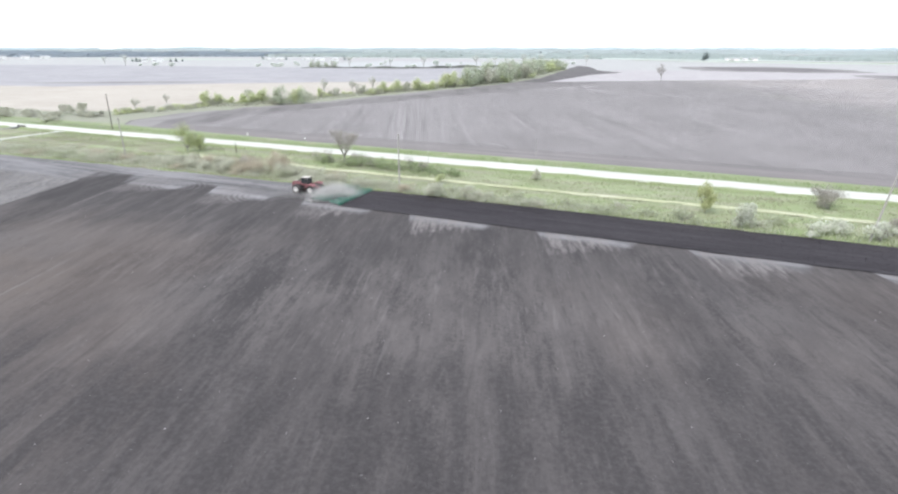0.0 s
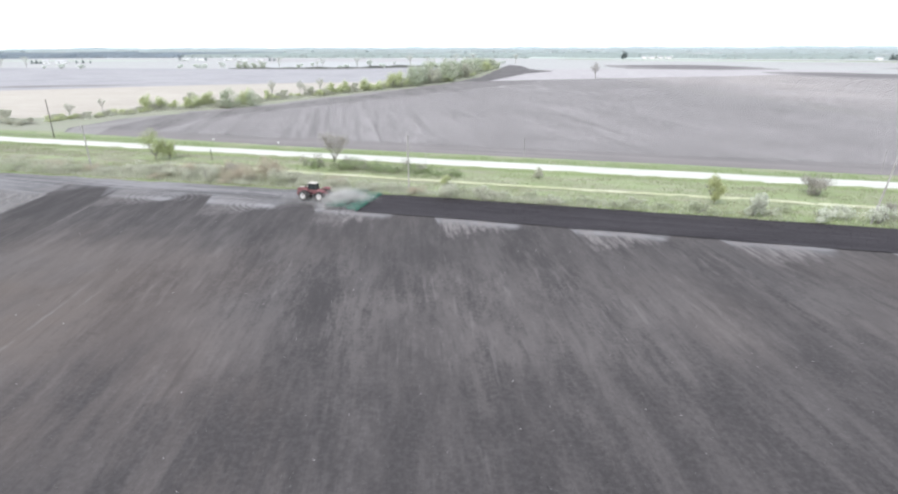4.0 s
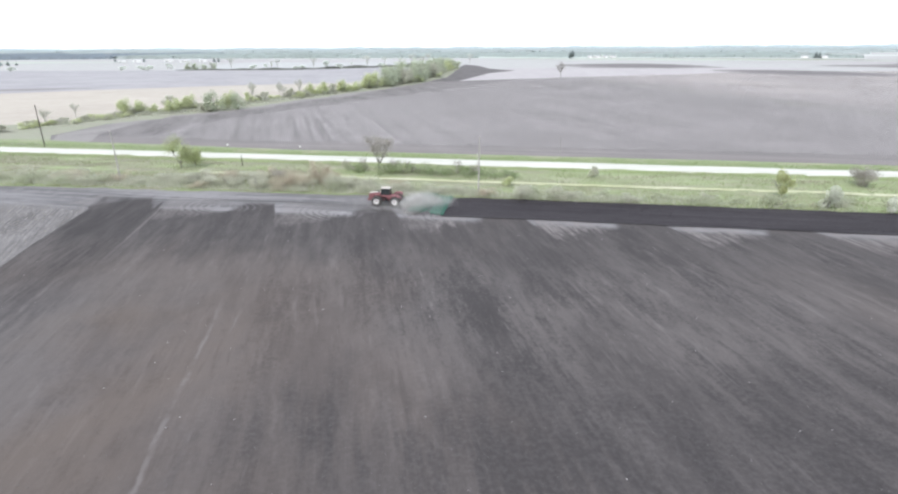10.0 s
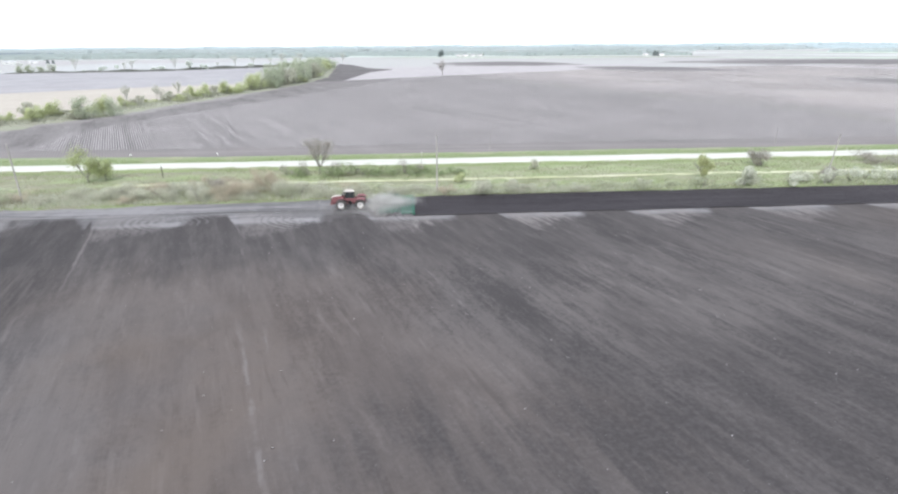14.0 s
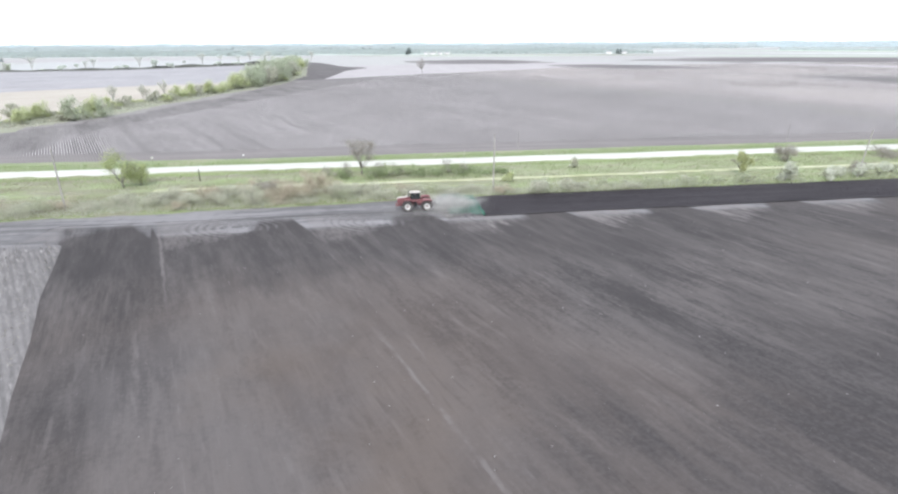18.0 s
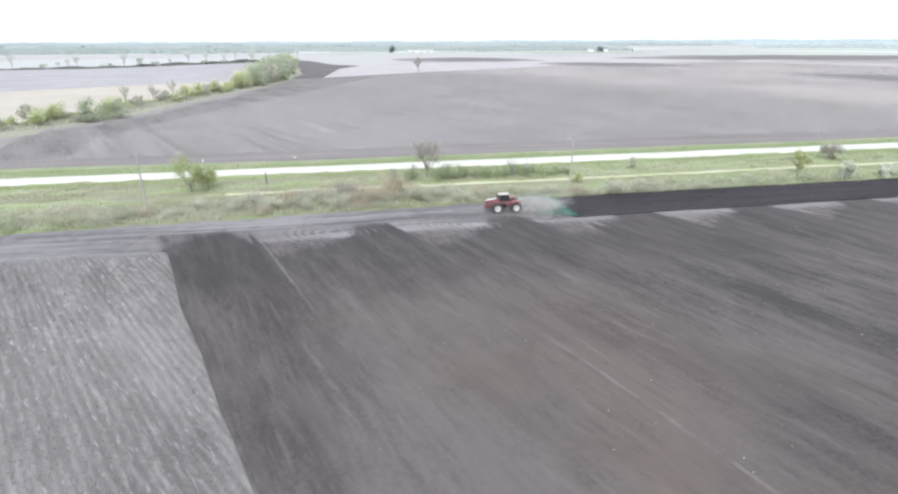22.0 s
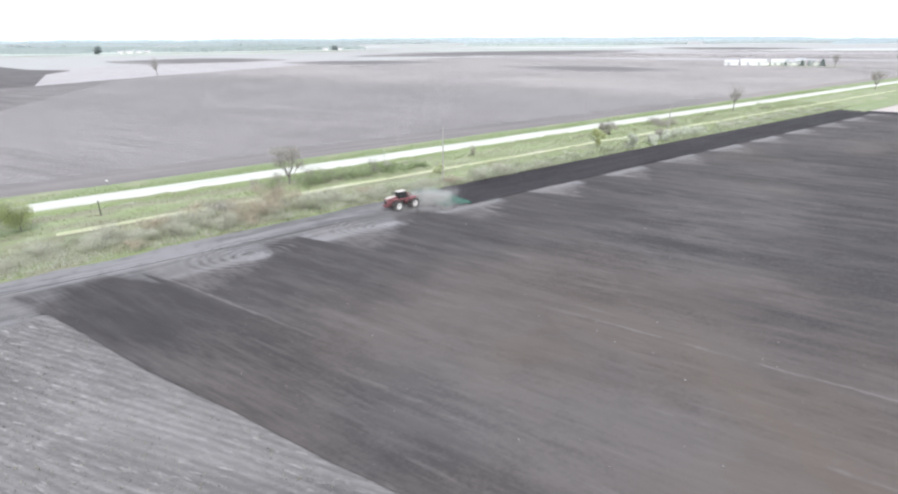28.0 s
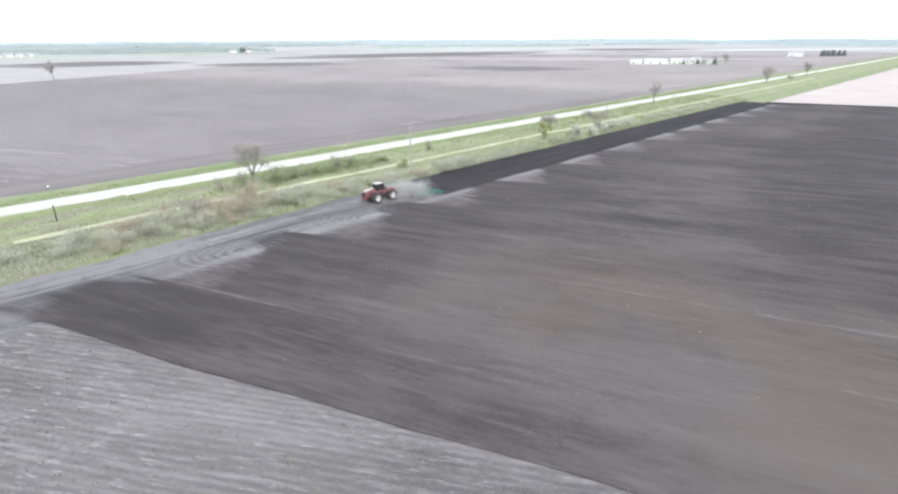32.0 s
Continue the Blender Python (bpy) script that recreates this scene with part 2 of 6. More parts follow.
        brown = n.math("MULTIPLY", n.ramp(n.math("ADD", n.math("ABSOLUTE", n.math("ADD", x, 92.0)), n.math("MULTIPLY", soft, 60.0)), 8, 34, 1, 0), n.ramp(y, 45, 68, 1, 0))
        col = n.mix(n.math("MULTIPLY", n.math("MULTIPLY", brown, n.ramp(blot, 0.42, 0.6)), 0.44), col, (0.118, 0.094, 0.08))
        dry = n.math("MULTIPLY", n.ramp(n.math("ADD", n.math("ABSOLUTE", n.math("ADD", x, 99.0)), n.math("MULTIPLY", soft, 40.0)), 4, 17, 0.4, 0), n.ramp(y, 54, 72, 1, 0))
        col = n.mix(n.math("MULTIPLY", dry, n.ramp(streak, 0.36, 0.6, 0.6, 1.0)), col, scaled(light, 0.98))
        # moist band where the machine turned at the end of the rows
        yy = n.math("ADD", y, n.math("ADD", n.math("MULTIPLY", rag, 26.0), n.math("MULTIPLY", soft, 24.0)))
        wet = n.math("MULTIPLY", n.ramp(yy, 64, 84), n.ramp(n.math("ADD", y, n.math("MULTIPLY", soft, 3.0)), 100.5, 103.0, 1, 0))
        col = n.mix(n.math("MULTIPLY", wet, n.math("MULTIPLY", n.ramp(streak, 0.38, 0.62, 1.0, 0.6), n.ramp(x, -50, 15, 0.82, 0.32))), col, scaled(dark, 0.9))
        # packed headland past the end of the rows: each pass ends in a rounded dark corner beside a worn wedge
        e = n.math("ADD", s, 135.0)
        corner = n.math("ADD", n.ramp(e, -1.0, 13.0, 6.0, 0.0), n.ramp(e, -2.0, 0.5, 6.0, 0.0))
        bite = n.math("SUBTRACT", n.ramp(ph, 0.54, 0.76, 0.0, 7.0), n.ramp(ph, 0.94, 1.0, 0.0, 7.5))
        bite = n.math("ADD", n.math("MULTIPLY", bite, n.ramp(s, -121.5, -120.2)), n.ramp(s, -121.6, -120.2, 8.0, 0.0))
        bite = n.math("SUBTRACT", bite, n.math("MULTIPLY", n.ramp(s, -124.5, -120.6), n.ramp(s, -120.6, -120.2, 7.0, 0.0)))
        col = n.mix(n.ramp(n.math("ADD", n.math("SUBTRACT", y, bite), n.math("ADD", corner, n.math("ADD", n.math("MULTIPLY", soft, 4.0), n.math("MULTIPLY", n.math("SUBTRACT", crumb, 0.5), 3.0)))), 93.6, 97.4), col, track_soil(n))
        # dry crumbs left at every turn
        ph2 = n.math("ADD", ph, n.math("MULTIPLY", rag, 0.12))
        inside = n.math("MULTIPLY", n.ramp(ph2, 0.0, 0.05), n.ramp(ph2, 0.4, 0.58, 1, 0))
        low = n.math("ADD", y, n.math("ADD", n.math("MULTIPLY", rag, 11.0), n.math("ADD", n.math("MULTIPLY", ph, -15.0), n.math("MULTIPLY", n.math("SUBTRACT", crumb, 0.5), 9.0))))
        pale = n.math("MULTIPLY", inside, n.ramp(low, 85.0, 90.5))
        # rings that the wheels drew while turning
        dx = n.math("MULTIPLY", n.math("SUBTRACT", ph, 0.51), 26.6 / 1.22)
        dy = n.math("SUBTRACT", y, 98.0)
        r = n.math("SQRT", n.math("ADD", n.math("MULTIPLY", dx, dx), n.math("MULTIPLY", dy, dy)))
        ring = n.math("SINE", n.math("ADD", n.math("MULTIPLY", r, 5.2), n.math("ADD", n.math("MULTIPLY", soft, 15.0), n.math("MULTIPLY", rag, 6.0))))
        west = n.math("MULTIPLY", n.ramp(x, -60, -57, 1, 0), n.ramp(s, -122.0, -120.0))
        rings = n.math("MULTIPLY", n.math("MULTIPLY", n.math("MULTIPLY", n.ramp(r, 6.5, 9.0, 1, 0), n.ramp(r, 1.5, 3.0)), n.ramp(low, 84.5, 88.5)), n.math("MULTIPLY", west, n.ramp(n.noise(n.p, 0.2, 4, 0.65), 0.36, 0.58, 0.15, 1.0)))
        scratch = n.ramp(n.noise(n.vec(n.math("MULTIPLY", v, 1.25), n.math("MULTIPLY", u, 0.09), 41.0), 1.0, 3, 0.55), 0.38, 0.56, 0.15, 1.0)
        pale = n.math("MULTIPLY", pale, n.mix(n.ramp(x, -60, -57), (1, 1, 1), scratch))
        col = n.mix(n.math("MULTIPLY", n.math("MULTIPLY", pale, n.ramp(crumb, 0.36, 0.56, 0.35, 1.0)), n.ramp(n.ramp(x, -60, -57, 1, 0), 0, 1, 0.85, 0.4)), col, scaled(light, 1.38))
        col = n.mix(n.math("MULTIPLY", n.math("MULTIPLY", west, n.ramp(r, 1.5, 4.0, 0.6, 0.0)), n.ramp(crumb, 0.4, 0.6)), col, scaled(HEAD, 1.45))
        col = n.mix(n.math("MULTIPLY", rings, n.ramp(ring, -0.2, 0.9, 0.0, 0.38)), col, scaled(HEAD, 1.25))
        col = n.mix(n.math("MULTIPLY", rings, n.ramp(ring, -0.95, -0.3, 0.36, 0.0)), col, scaled(dark, 1.2))
        # thin pale line between two passes
        gap = n.math("ABSOLUTE", n.math("SUBTRACT", n.math("FRACT", n.math("ADD", n.math("ADD", turns, n.math("MULTIPLY", soft, 0.05)), 0.5)), 0.5))
        line = n.math("MULTIPLY", n.ramp(n.math("ADD", gap, n.math("MULTIPLY", n.math("SUBTRACT", crumb, 0.45), 0.06)), 0.0, 0.018, 1, 0), n.math("MAXIMUM", n.ramp(n.noise(n.vec(n.math("MULTIPLY", u, 0.09), n.math("FLOOR", turns)), 1.0, 3), 0.5, 0.64), n.math("MULTIPLY", n.ramp(x, -107, -102, 1, 0), n.ramp(y, 60, 80, 0, 0.8))))
        col = n.mix(n.math("MULTIPLY", line, n.ramp(x, -55, -20, 0.75, 0.3)), col, scaled(light, 1.25))
        for at_s, far, much in ((95.4, 58.0, 0.5), (110.8, 40.0, 0.4)):
            off = n.math("ABSOLUTE", n.math("ADD", n.math("ADD", s, at_s), n.math("ADD", n.math("MULTIPLY", n.math("SUBTRACT", crumb, 0.5), 1.3), n.math("MULTIPLY", soft, 1.2))))
            seam = n.math("MULTIPLY", n.ramp(off, 0.05, 0.42, much, 0), n.math("MULTIPLY", n.ramp(y, far - 12, far, 1, 0), n.ramp(n.noise(n.vec(n.math("MULTIPLY", u, 0.12), at_s), 1.0, 4, 0.65), 0.44, 0.58, 0.0, 1.0)))
            col = n.mix(seam, col, scaled(light, 1.35))
        # dark freshly turned soil along the edge of the stubble
        band = n.math("MULTIPLY", n.ramp(n.math("ADD", n.math("ADD", e, n.ramp(y, 40, 75, 5.0, 0.0)), n.math("MULTIPLY", rag, 7.0)), 11, 17, 1, 0), n.ramp(n.math("ADD", y, n.math("MULTIPLY", soft, 40.0)), 30, 70, 0.2, 1.0))
        band = n.math("MULTIPLY", band, n.ramp(e, -2.0, 0.0))
        col = n.mix(n.math("MULTIPLY", n.math("MULTIPLY", band, n.ramp(fine, 0.35, 0.62, 1.0, 0.55)), n.math("MULTIPLY", n.ramp(streak, 0.36, 0.62, 1.0, 0.6), n.ramp(y, 101, 104, 0.9, 0.0))), col, scaled(dark, 0.8))
    if marks == "stubble":
        sep = n.t.nodes.new("ShaderNodeSeparateXYZ")
        n.put(sep.inputs[0], n.p)
        # short stalks in rows, bleached straw in drifts
        stalk = n.noise(n.vec(n.math("MULTIPLY", v, 2.6), n.math("MULTIPLY", u, 0.4), 21.0), 1.0, 3, 0.6)
        drift = n.ramp(n.noise(n.p, 0.06, 4, 0.6), 0.4, 0.6, 0.2, 1.0)
        col = n.mix(n.math("MULTIPLY", drift, n.ramp(stalk, 0.57, 0.7, 0, 0.8)), col, scaled(light, 1.6))
        col = n.mix(n.ramp(stalk, 0.3, 0.42, 0.35, 0), col, dark)
        tuft = n.noise(n.vec(n.math("MULTIPLY", v, 1.3), n.math("MULTIPLY", u, 0.14), 33.0), 1.0, 5, 0.7)
        col = n.mix(n.ramp(tuft, 0.54, 0.7, 0, 0.55), col, scaled(light, 1.2))
        col = n.mix(n.ramp(tuft, 0.30, 0.46, 0.5, 0), col, scaled(dark, 0.95))
        sway = n.math("MULTIPLY", n.math("SUBTRACT", n.noise(n.p, 0.1, 3), 0.5), 0.9)
        w = n.math("SINE", n.math("MULTIPLY", n.math("ADD", v, sway), 2 * math.pi / 0.9))
        kept = n.ramp(n.noise(n.vec(n.math("MULTIPLY", v, 1.1), n.math("MULTIPLY", u, 0.3), 2.0), 1.0, 4, 0.7), 0.4, 0.58)
        col = n.mix(n.math("MULTIPLY", kept, n.ramp(w, 0.0, 0.9, 0.0, 0.26)), col, scaled(light, 1.15))
        col = n.mix(n.ramp(w, -0.9, 0.0, 0.18, 0.0), col, scaled(dark, 0.95))
        end = n.math("ADD", sep.outputs[1], n.math("MULTIPLY", n.math("SUBTRACT", n.noise(n.p, 0.15, 5, 0.7), 0.5), 9.0))
        col = n.mix(n.ramp(end, 91.0, 96.5, 0, 0.8), col, track_soil(n))
    if marks == "dries":
        sep = n.t.nodes.new("ShaderNodeSeparateXYZ")
        n.put(sep.inputs[0], n.p)
        edge = n.math("SUBTRACT", 182.0, n.math("MULTIPLY", n.math("MAXIMUM", n.math("SUBTRACT", sep.outputs[1], 200.0), 0.0), 0.43))
        off = n.math("ADD", n.math("SUBTRACT", sep.outputs[0], edge), n.math("MULTIPLY", n.math("SUBTRACT", n.noise(n.p, 0.02, 4), 0.5), 70.0))
        col = n.mix(n.ramp(off, -25, 60), col, n.mix(n.ramp(f, 0.42, 0.6), DRY[0], DRY[2]))
        col = n.mix(n.math("MULTIPLY", n.ramp(n.math("ABSOLUTE", n.math("ADD", off, 10.0)), 0, 14, 1, 0), 0.25), col, (0.26, 0.27, 0.17))
    h = n.math("ADD", clod, n.math("MULTIPLY", hair, 0.8))
    if ridge:
        x, y = sep.outputs[0], sep.outputs[1]
        w = n.math("SINE", n.math("MULTIPLY", v, 2 * math.pi / ridge))
        each = n.noise(n.vec(n.math("MULTIPLY", v, 0.55), n.math("MULTIPLY", u, 0.012), 5.0), 1.0, 2, 0.5)
        rows = n.math("MULTIPLY", n.ramp(n.math("ADD", y, n.math("MULTIPLY", each, 6.0)), 186, 188), n.ramp(n.math("SUBTRACT", x, n.math("MULTIPLY", n.math("MAXIMUM", n.math("SUBTRACT", y, 245.0), 0.0), 0.39)), -190, -185))
        rows = n.math("MULTIPLY", rows, n.ramp(n.noise(n.p, 0.011, 3), 0.4, 0.56, 0.7, 1.0))
        col = n.mix(n.math("MULTIPLY", rows, n.ramp(w, 0.25, 0.6, 0, 0.95)), col, scaled(light, 1.85))
        col = n.mix(n.math("MULTIPLY", rows, n.ramp(w, -0.35, 0.2, 0.95, 0.0)), col, scaled(dark, 0.5))
        # paler passes of the planter every few rows
        swath = n.noise(n.vec(n.math("MULTIPLY", v, 0.42), n.math("MULTIPLY", u, 0.006), 1.0), 1.0, 4, 0.65)
        col = n.mix(n.math("MULTIPLY", rows, n.ramp(swath, 0.54, 0.64, 0, 0.45)), col, scaled(light, 1.2))
        col = n.mix(n.math("MULTIPLY", rows, n.ramp(swath, 0.37, 0.47, 0.4, 0)), col, scaled(dark, 0.82))
        # unplanted end strip beside the road
        along = n.noise(n.vec(n.math("MULTIPLY", x, 0.012), n.math("MULTIPLY", y, 0.28)), 1.0, 4, 0.6)
        col = n.mix(n.ramp(n.math("ADD", y, n.math("MULTIPLY", each, 6.0)), 184.5, 188, 0.75, 0), col, n.mix(n.ramp(along, 0.35, 0.65), scaled(mid, 0.92), (mid[0] * 1.25, mid[1] * 1.2, mid[2] * 1.2)))
        h = n.math("ADD", h, w)
    n.bump(h, 0.6, 0.08)
    return n.out(col)


M_FIELD = soil("tilled_soil", ((0.053, 0.0487, 0.0508), (0.098, 0.0885, 0.0890), (0.129, 0.1175, 0.1185)), marks="turns", grain=0.85, cloud=0.4, streaky=0.42)
M_STRIP = soil("fresh_soil", ((0.029, 0.026, 0.030), (0.041, 0.037, 0.042), (0.056, 0.051, 0.056)), (1, 0, 0), (0, 1, 0))
HN = Nodes("headland_soil", 0.95, 0.12)
HN.bump(HN.noise(HN.p, 1.7, 6, 0.75), 0.6, 0.08)
M_HEAD = HN.out(track_soil(HN))
M_STUB = soil("stubble_soil", ((0.098, 0.0925, 0.0945), (0.150, 0.1415, 0.1435), (0.220, 0.208, 0.210)), (-0.52, 0.854, 0), (0.854, 0.52, 0), "stubble", 0.0, 1.0)
FAR_ROW, FAR_ACROSS = (-0.437, 0.8995, 0.0), (0.8995, 0.437, 0.0)
ROW_GAP = 0.76
M_FAR = soil("planted_soil", ((0.126, 0.116, 0.118), (0.176, 0.164, 0.166), (0.236, 0.221, 0.224)), FAR_ROW, FAR_ACROSS, "dries", ROW_GAP, sway=0.4, cloud=0.22, streaky=0.5)
M_END = soil("packed_field_end", ((0.18, 0.168, 0.168), (0.225, 0.211, 0.211), (0.265, 0.25, 0.248)), (0.36, 0.93, 0), (0.93, -0.36, 0), streaky=0.6)
M_PINK = soil("dry_soil", tuple(scaled(c, 1.1) for c in DRY), FAR_ROW, FAR_ACROSS)
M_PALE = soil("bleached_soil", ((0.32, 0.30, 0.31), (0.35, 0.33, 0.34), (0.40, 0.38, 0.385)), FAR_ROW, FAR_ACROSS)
# Pale field tone with a little cool distance haze mixed in.
M_HAZED = soil("hazed_pale_soil", ((0.345, 0.347, 0.352), (0.37, 0.373, 0.378), (0.395, 0.398, 0.403)), FAR_ROW, FAR_ACROSS, streaky=0.4)
M_BRIGHT = soil("bright_far_soil", ((0.43, 0.44, 0.435), (0.46, 0.47, 0.465), (0.49, 0.50, 0.495)), FAR_ROW, FAR_ACROSS, streaky=0.4)
M_TAN = soil("straw_field", ((0.345, 0.312, 0.278), (0.385, 0.35, 0.315), (0.44, 0.402, 0.362)), (1, 0.5, 0), (-0.45, 0.9, 0))
M_GREY = soil("grey_soil", ((0.25, 0.242, 0.258), (0.30, 0.29, 0.305), (0.355, 0.345, 0.357)), (1, 0.3, 0), (-0.3, 1, 0))
M_DARK = soil("damp_soil", ((0.095, 0.088, 0.092), (0.12, 0.11, 0.114), (0.15, 0.14, 0.142)), FAR_ROW, FAR_ACROSS)
M_HOLLOW = soil("moist_hollow_soil", ((0.125, 0.116, 0.12), (0.155, 0.143, 0.147), (0.19, 0.177, 0.18)), FAR_ROW, FAR_ACROSS)
M_MOIST = soil("half_dry_soil", ((0.18, 0.168, 0.172), (0.22, 0.206, 0.21), (0.26, 0.245, 0.247)), FAR_ROW, FAR_ACROSS)
M_DAMP = soil("moist_crumbs", ((0.045, 0.042, 0.044), (0.06, 0.055, 0.057), (0.085, 0.078, 0.08)))
M_MARK = soil("crumbled_soil", ((0.10, 0.095, 0.099), (0.135, 0.128, 0.132), (0.17, 0.16, 0.165)))


def grassy(name, tones, brown=None):
    n = Nodes(name, 0.9, 0.1)
    a, b, c = tones
    w = n.vec(n.dot(n.p, (0.35, 0, 0)), n.dot(n.p, (0, 1, 0)), 0.0)
    big, mid, fine = n.noise(w, 0.09, 4, 0.6), n.noise(w, 0.5, 4, 0.65), n.noise(n.p, 3.0, 4, 0.7)
    col = n.mix(n.ramp(n.math("ADD", n.math("MULTIPLY", big, 0.6), n.math("MULTIPLY", mid, 0.4)), 0.4, 0.6), a, b)
    col = n.mix(n.ramp(n.noise(w, 0.16, 5, 0.65), 0.49, 0.63), col, c)
    col = n.mix(n.ramp(fine, 0.35, 0.7, 0, 0.5), col, scaled(b, 0.65))
    if brown:
        sep = n.t.nodes.new("ShaderNodeSeparateXYZ")
        n.put(sep.inputs[0], n.p)
        old = n.math("MULTIPLY", n.ramp(n.noise(w, 0.12, 5, 0.65), 0.37, 0.56), n.ramp(sep.outputs[0], -120, 0, 1.0, 0.4))
        col = n.mix(n.math("MULTIPLY", old, 0.88), col, brown)
        # deeper green in the roadside ditch and along the worked soil
        yy = n.math("ADD", sep.outputs[1], n.math("MULTIPLY", n.math("SUBTRACT", mid, 0.5), 5.0))
        green_band = n.math("MAXIMUM", n.math("MULTIPLY", n.ramp(yy, 143.5, 145.5), n.ramp(yy, 148.6, 149.8, 1, 0.3)), n.math("MULTIPLY", n.ramp(yy, 116.0, 118.0, 1, 0), n.ramp(big, 0.4, 0.55)))
        col = n.mix(n.math("MULTIPLY", green_band, 0.8), col, scaled(a, 0.86))
    n.bump(fine, 0.7, 0.15)
    return n.out(col)


M_GRASS = grassy("rough_grass", ((0.225, 0.274, 0.135), (0.278, 0.318, 0.19), (0.315, 0.32, 0.23)), (0.208, 0.198, 0.152))
M_ROUGH = grassy("dry_rough_grass", ((0.255, 0.275, 0.20), (0.28, 0.295, 0.23), (0.29, 0.29, 0.245)), (0.26, 0.25, 0.215))
M_BANK = grassy("dark_rough_growth", ((0.085, 0.088, 0.08), (0.105, 0.108, 0.098), (0.13, 0.134, 0.122)))
M_VERGE = grassy("green_verge", ((0.195, 0.24, 0.125), (0.235, 0.275, 0.165), (0.28, 0.285, 0.20)))
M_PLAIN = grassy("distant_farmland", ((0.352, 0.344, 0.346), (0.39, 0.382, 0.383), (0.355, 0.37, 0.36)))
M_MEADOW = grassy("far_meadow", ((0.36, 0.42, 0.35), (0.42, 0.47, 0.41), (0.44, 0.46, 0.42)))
M_LANE = grassy("worn_track", ((0.44, 0.45, 0.29), (0.54, 0.54, 0.38), (0.57, 0.56, 0.43)))
# Floor paled to go with the haze in the woodland colours.
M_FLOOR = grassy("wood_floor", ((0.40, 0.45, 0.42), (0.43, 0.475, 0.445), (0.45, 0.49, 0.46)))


def gravel(name):
    n = Nodes(name, 0.95, 0.1)
    sep = n.t.nodes.new("ShaderNodeSeparateXYZ")
    n.put(sep.inputs[0], n.p)
    w = n.vec(n.math("MULTIPLY", sep.outputs[0], 0.05), sep.outputs[1])
    track = n.noise(w, 0.9, 3, 0.5)
    fine = n.noise(n.p, 6.0, 4, 0.7)
    col = n.mix(n.ramp(track, 0.35, 0.65), (0.42, 0.42, 0.385), (0.53, 0.53, 0.495))
    col = n.mix(n.ramp(fine, 0.4, 0.8, 0, 0.4), col, (0.36, 0.35, 0.32))
    n.bump(fine, 0.5, 0.03)
    return n.out(col)


M_ROAD = gravel("limestone_gravel")
M_LEAF_Y = leafy("yellow_green_leaves", (0.40, 0.44, 0.23), (0.46, 0.495, 0.28), (0.355, 0.39, 0.22))
M_LEAF_G = leafy("green_leaves", (0.29, 0.35, 0.195), (0.35, 0.40, 0.245), (0.255, 0.31, 0.18))
M_LEAF_S = leafy("grey_green_leaves", (0.45, 0.48, 0.345), (0.52, 0.53, 0.41), (0.40, 0.425, 0.315))
M_OLIVE = leafy("olive_leaves", (0.46, 0.485, 0.27), (0.52, 0.535, 0.32), (0.42, 0.44, 0.25))
# Hedgerow copies of the leaf tones, lightened in place of distance haze.
M_HEDGE_Y = leafy("lightened_yellow_green_leaves", (0.55, 0.59, 0.36), (0.61, 0.64, 0.41), (0.51, 0.545, 0.36))
M_HEDGE_S = leafy("hazed_grey_green_leaves", (0.475, 0.515, 0.395), (0.525, 0.56, 0.44), (0.44, 0.48, 0.37))
M_HEDGE_B = leafy("hazed_bare_brush", (0.50, 0.50, 0.42), (0.55, 0.545, 0.465), (0.475, 0.485, 0.40))
M_BUD = leafy("budding_twigs", (0.39, 0.36, 0.33), (0.44, 0.41, 0.375), (0.35, 0.33, 0.30))
M_RUST = leafy("rusty_brush", (0.52, 0.455, 0.375), (0.57, 0.51, 0.42), (0.48, 0.455, 0.35))
M_BLOOM = leafy("pale_blossom", (0.60, 0.61, 0.52), (0.82, 0.82, 0.77), (0.46, 0.49, 0.37))
# Far leaves and evergreens washed out in base colour, as seen through haze.
M_FARLEAF = leafy("hazed_far_leaves", (0.64, 0.675, 0.62), (0.69, 0.72, 0.665), (0.61, 0.645, 0.59))
M_EVER = leafy("hazy_evergreen", (0.25, 0.29, 0.285), (0.29, 0.33, 0.32), (0.23, 0.27, 0.265))
# Distance haze painted into the woods: paler and bluer farther off.
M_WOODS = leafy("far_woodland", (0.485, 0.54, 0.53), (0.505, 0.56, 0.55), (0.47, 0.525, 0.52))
M_WOODS_W = leafy("hazed_blue_grey_woodland", (0.345, 0.395, 0.445), (0.355, 0.405, 0.455), (0.335, 0.385, 0.435))
M_WOODS_P = leafy("hazed_pale_woodland", (0.57, 0.63, 0.635), (0.585, 0.645, 0.65), (0.555, 0.615, 0.62))
M_WOODS_F = leafy("hazed_skyline_woodland", (0.61, 0.70, 0.735), (0.63, 0.72, 0.75), (0.60, 0.685, 0.72))
M_BARK = plain("bark", (0.23, 0.212, 0.198), 0.9, 0.1, scale=2.0)
# Lighter bark for distant trees, haze put into its colour.
M_BARK_P = plain("hazed_bark", (0.44, 0.43, 0.40), 0.9, 0.1, scale=2.0)
M_TUFT = leafy("grass_tufts", (0.265, 0.335, 0.155), (0.335, 0.40, 0.225), (0.335, 0.35, 0.23))
M_STALK = leafy("bleached_stalks", (0.30, 0.285, 0.28), (0.40, 0.38, 0.37), (0.22, 0.21, 0.205))
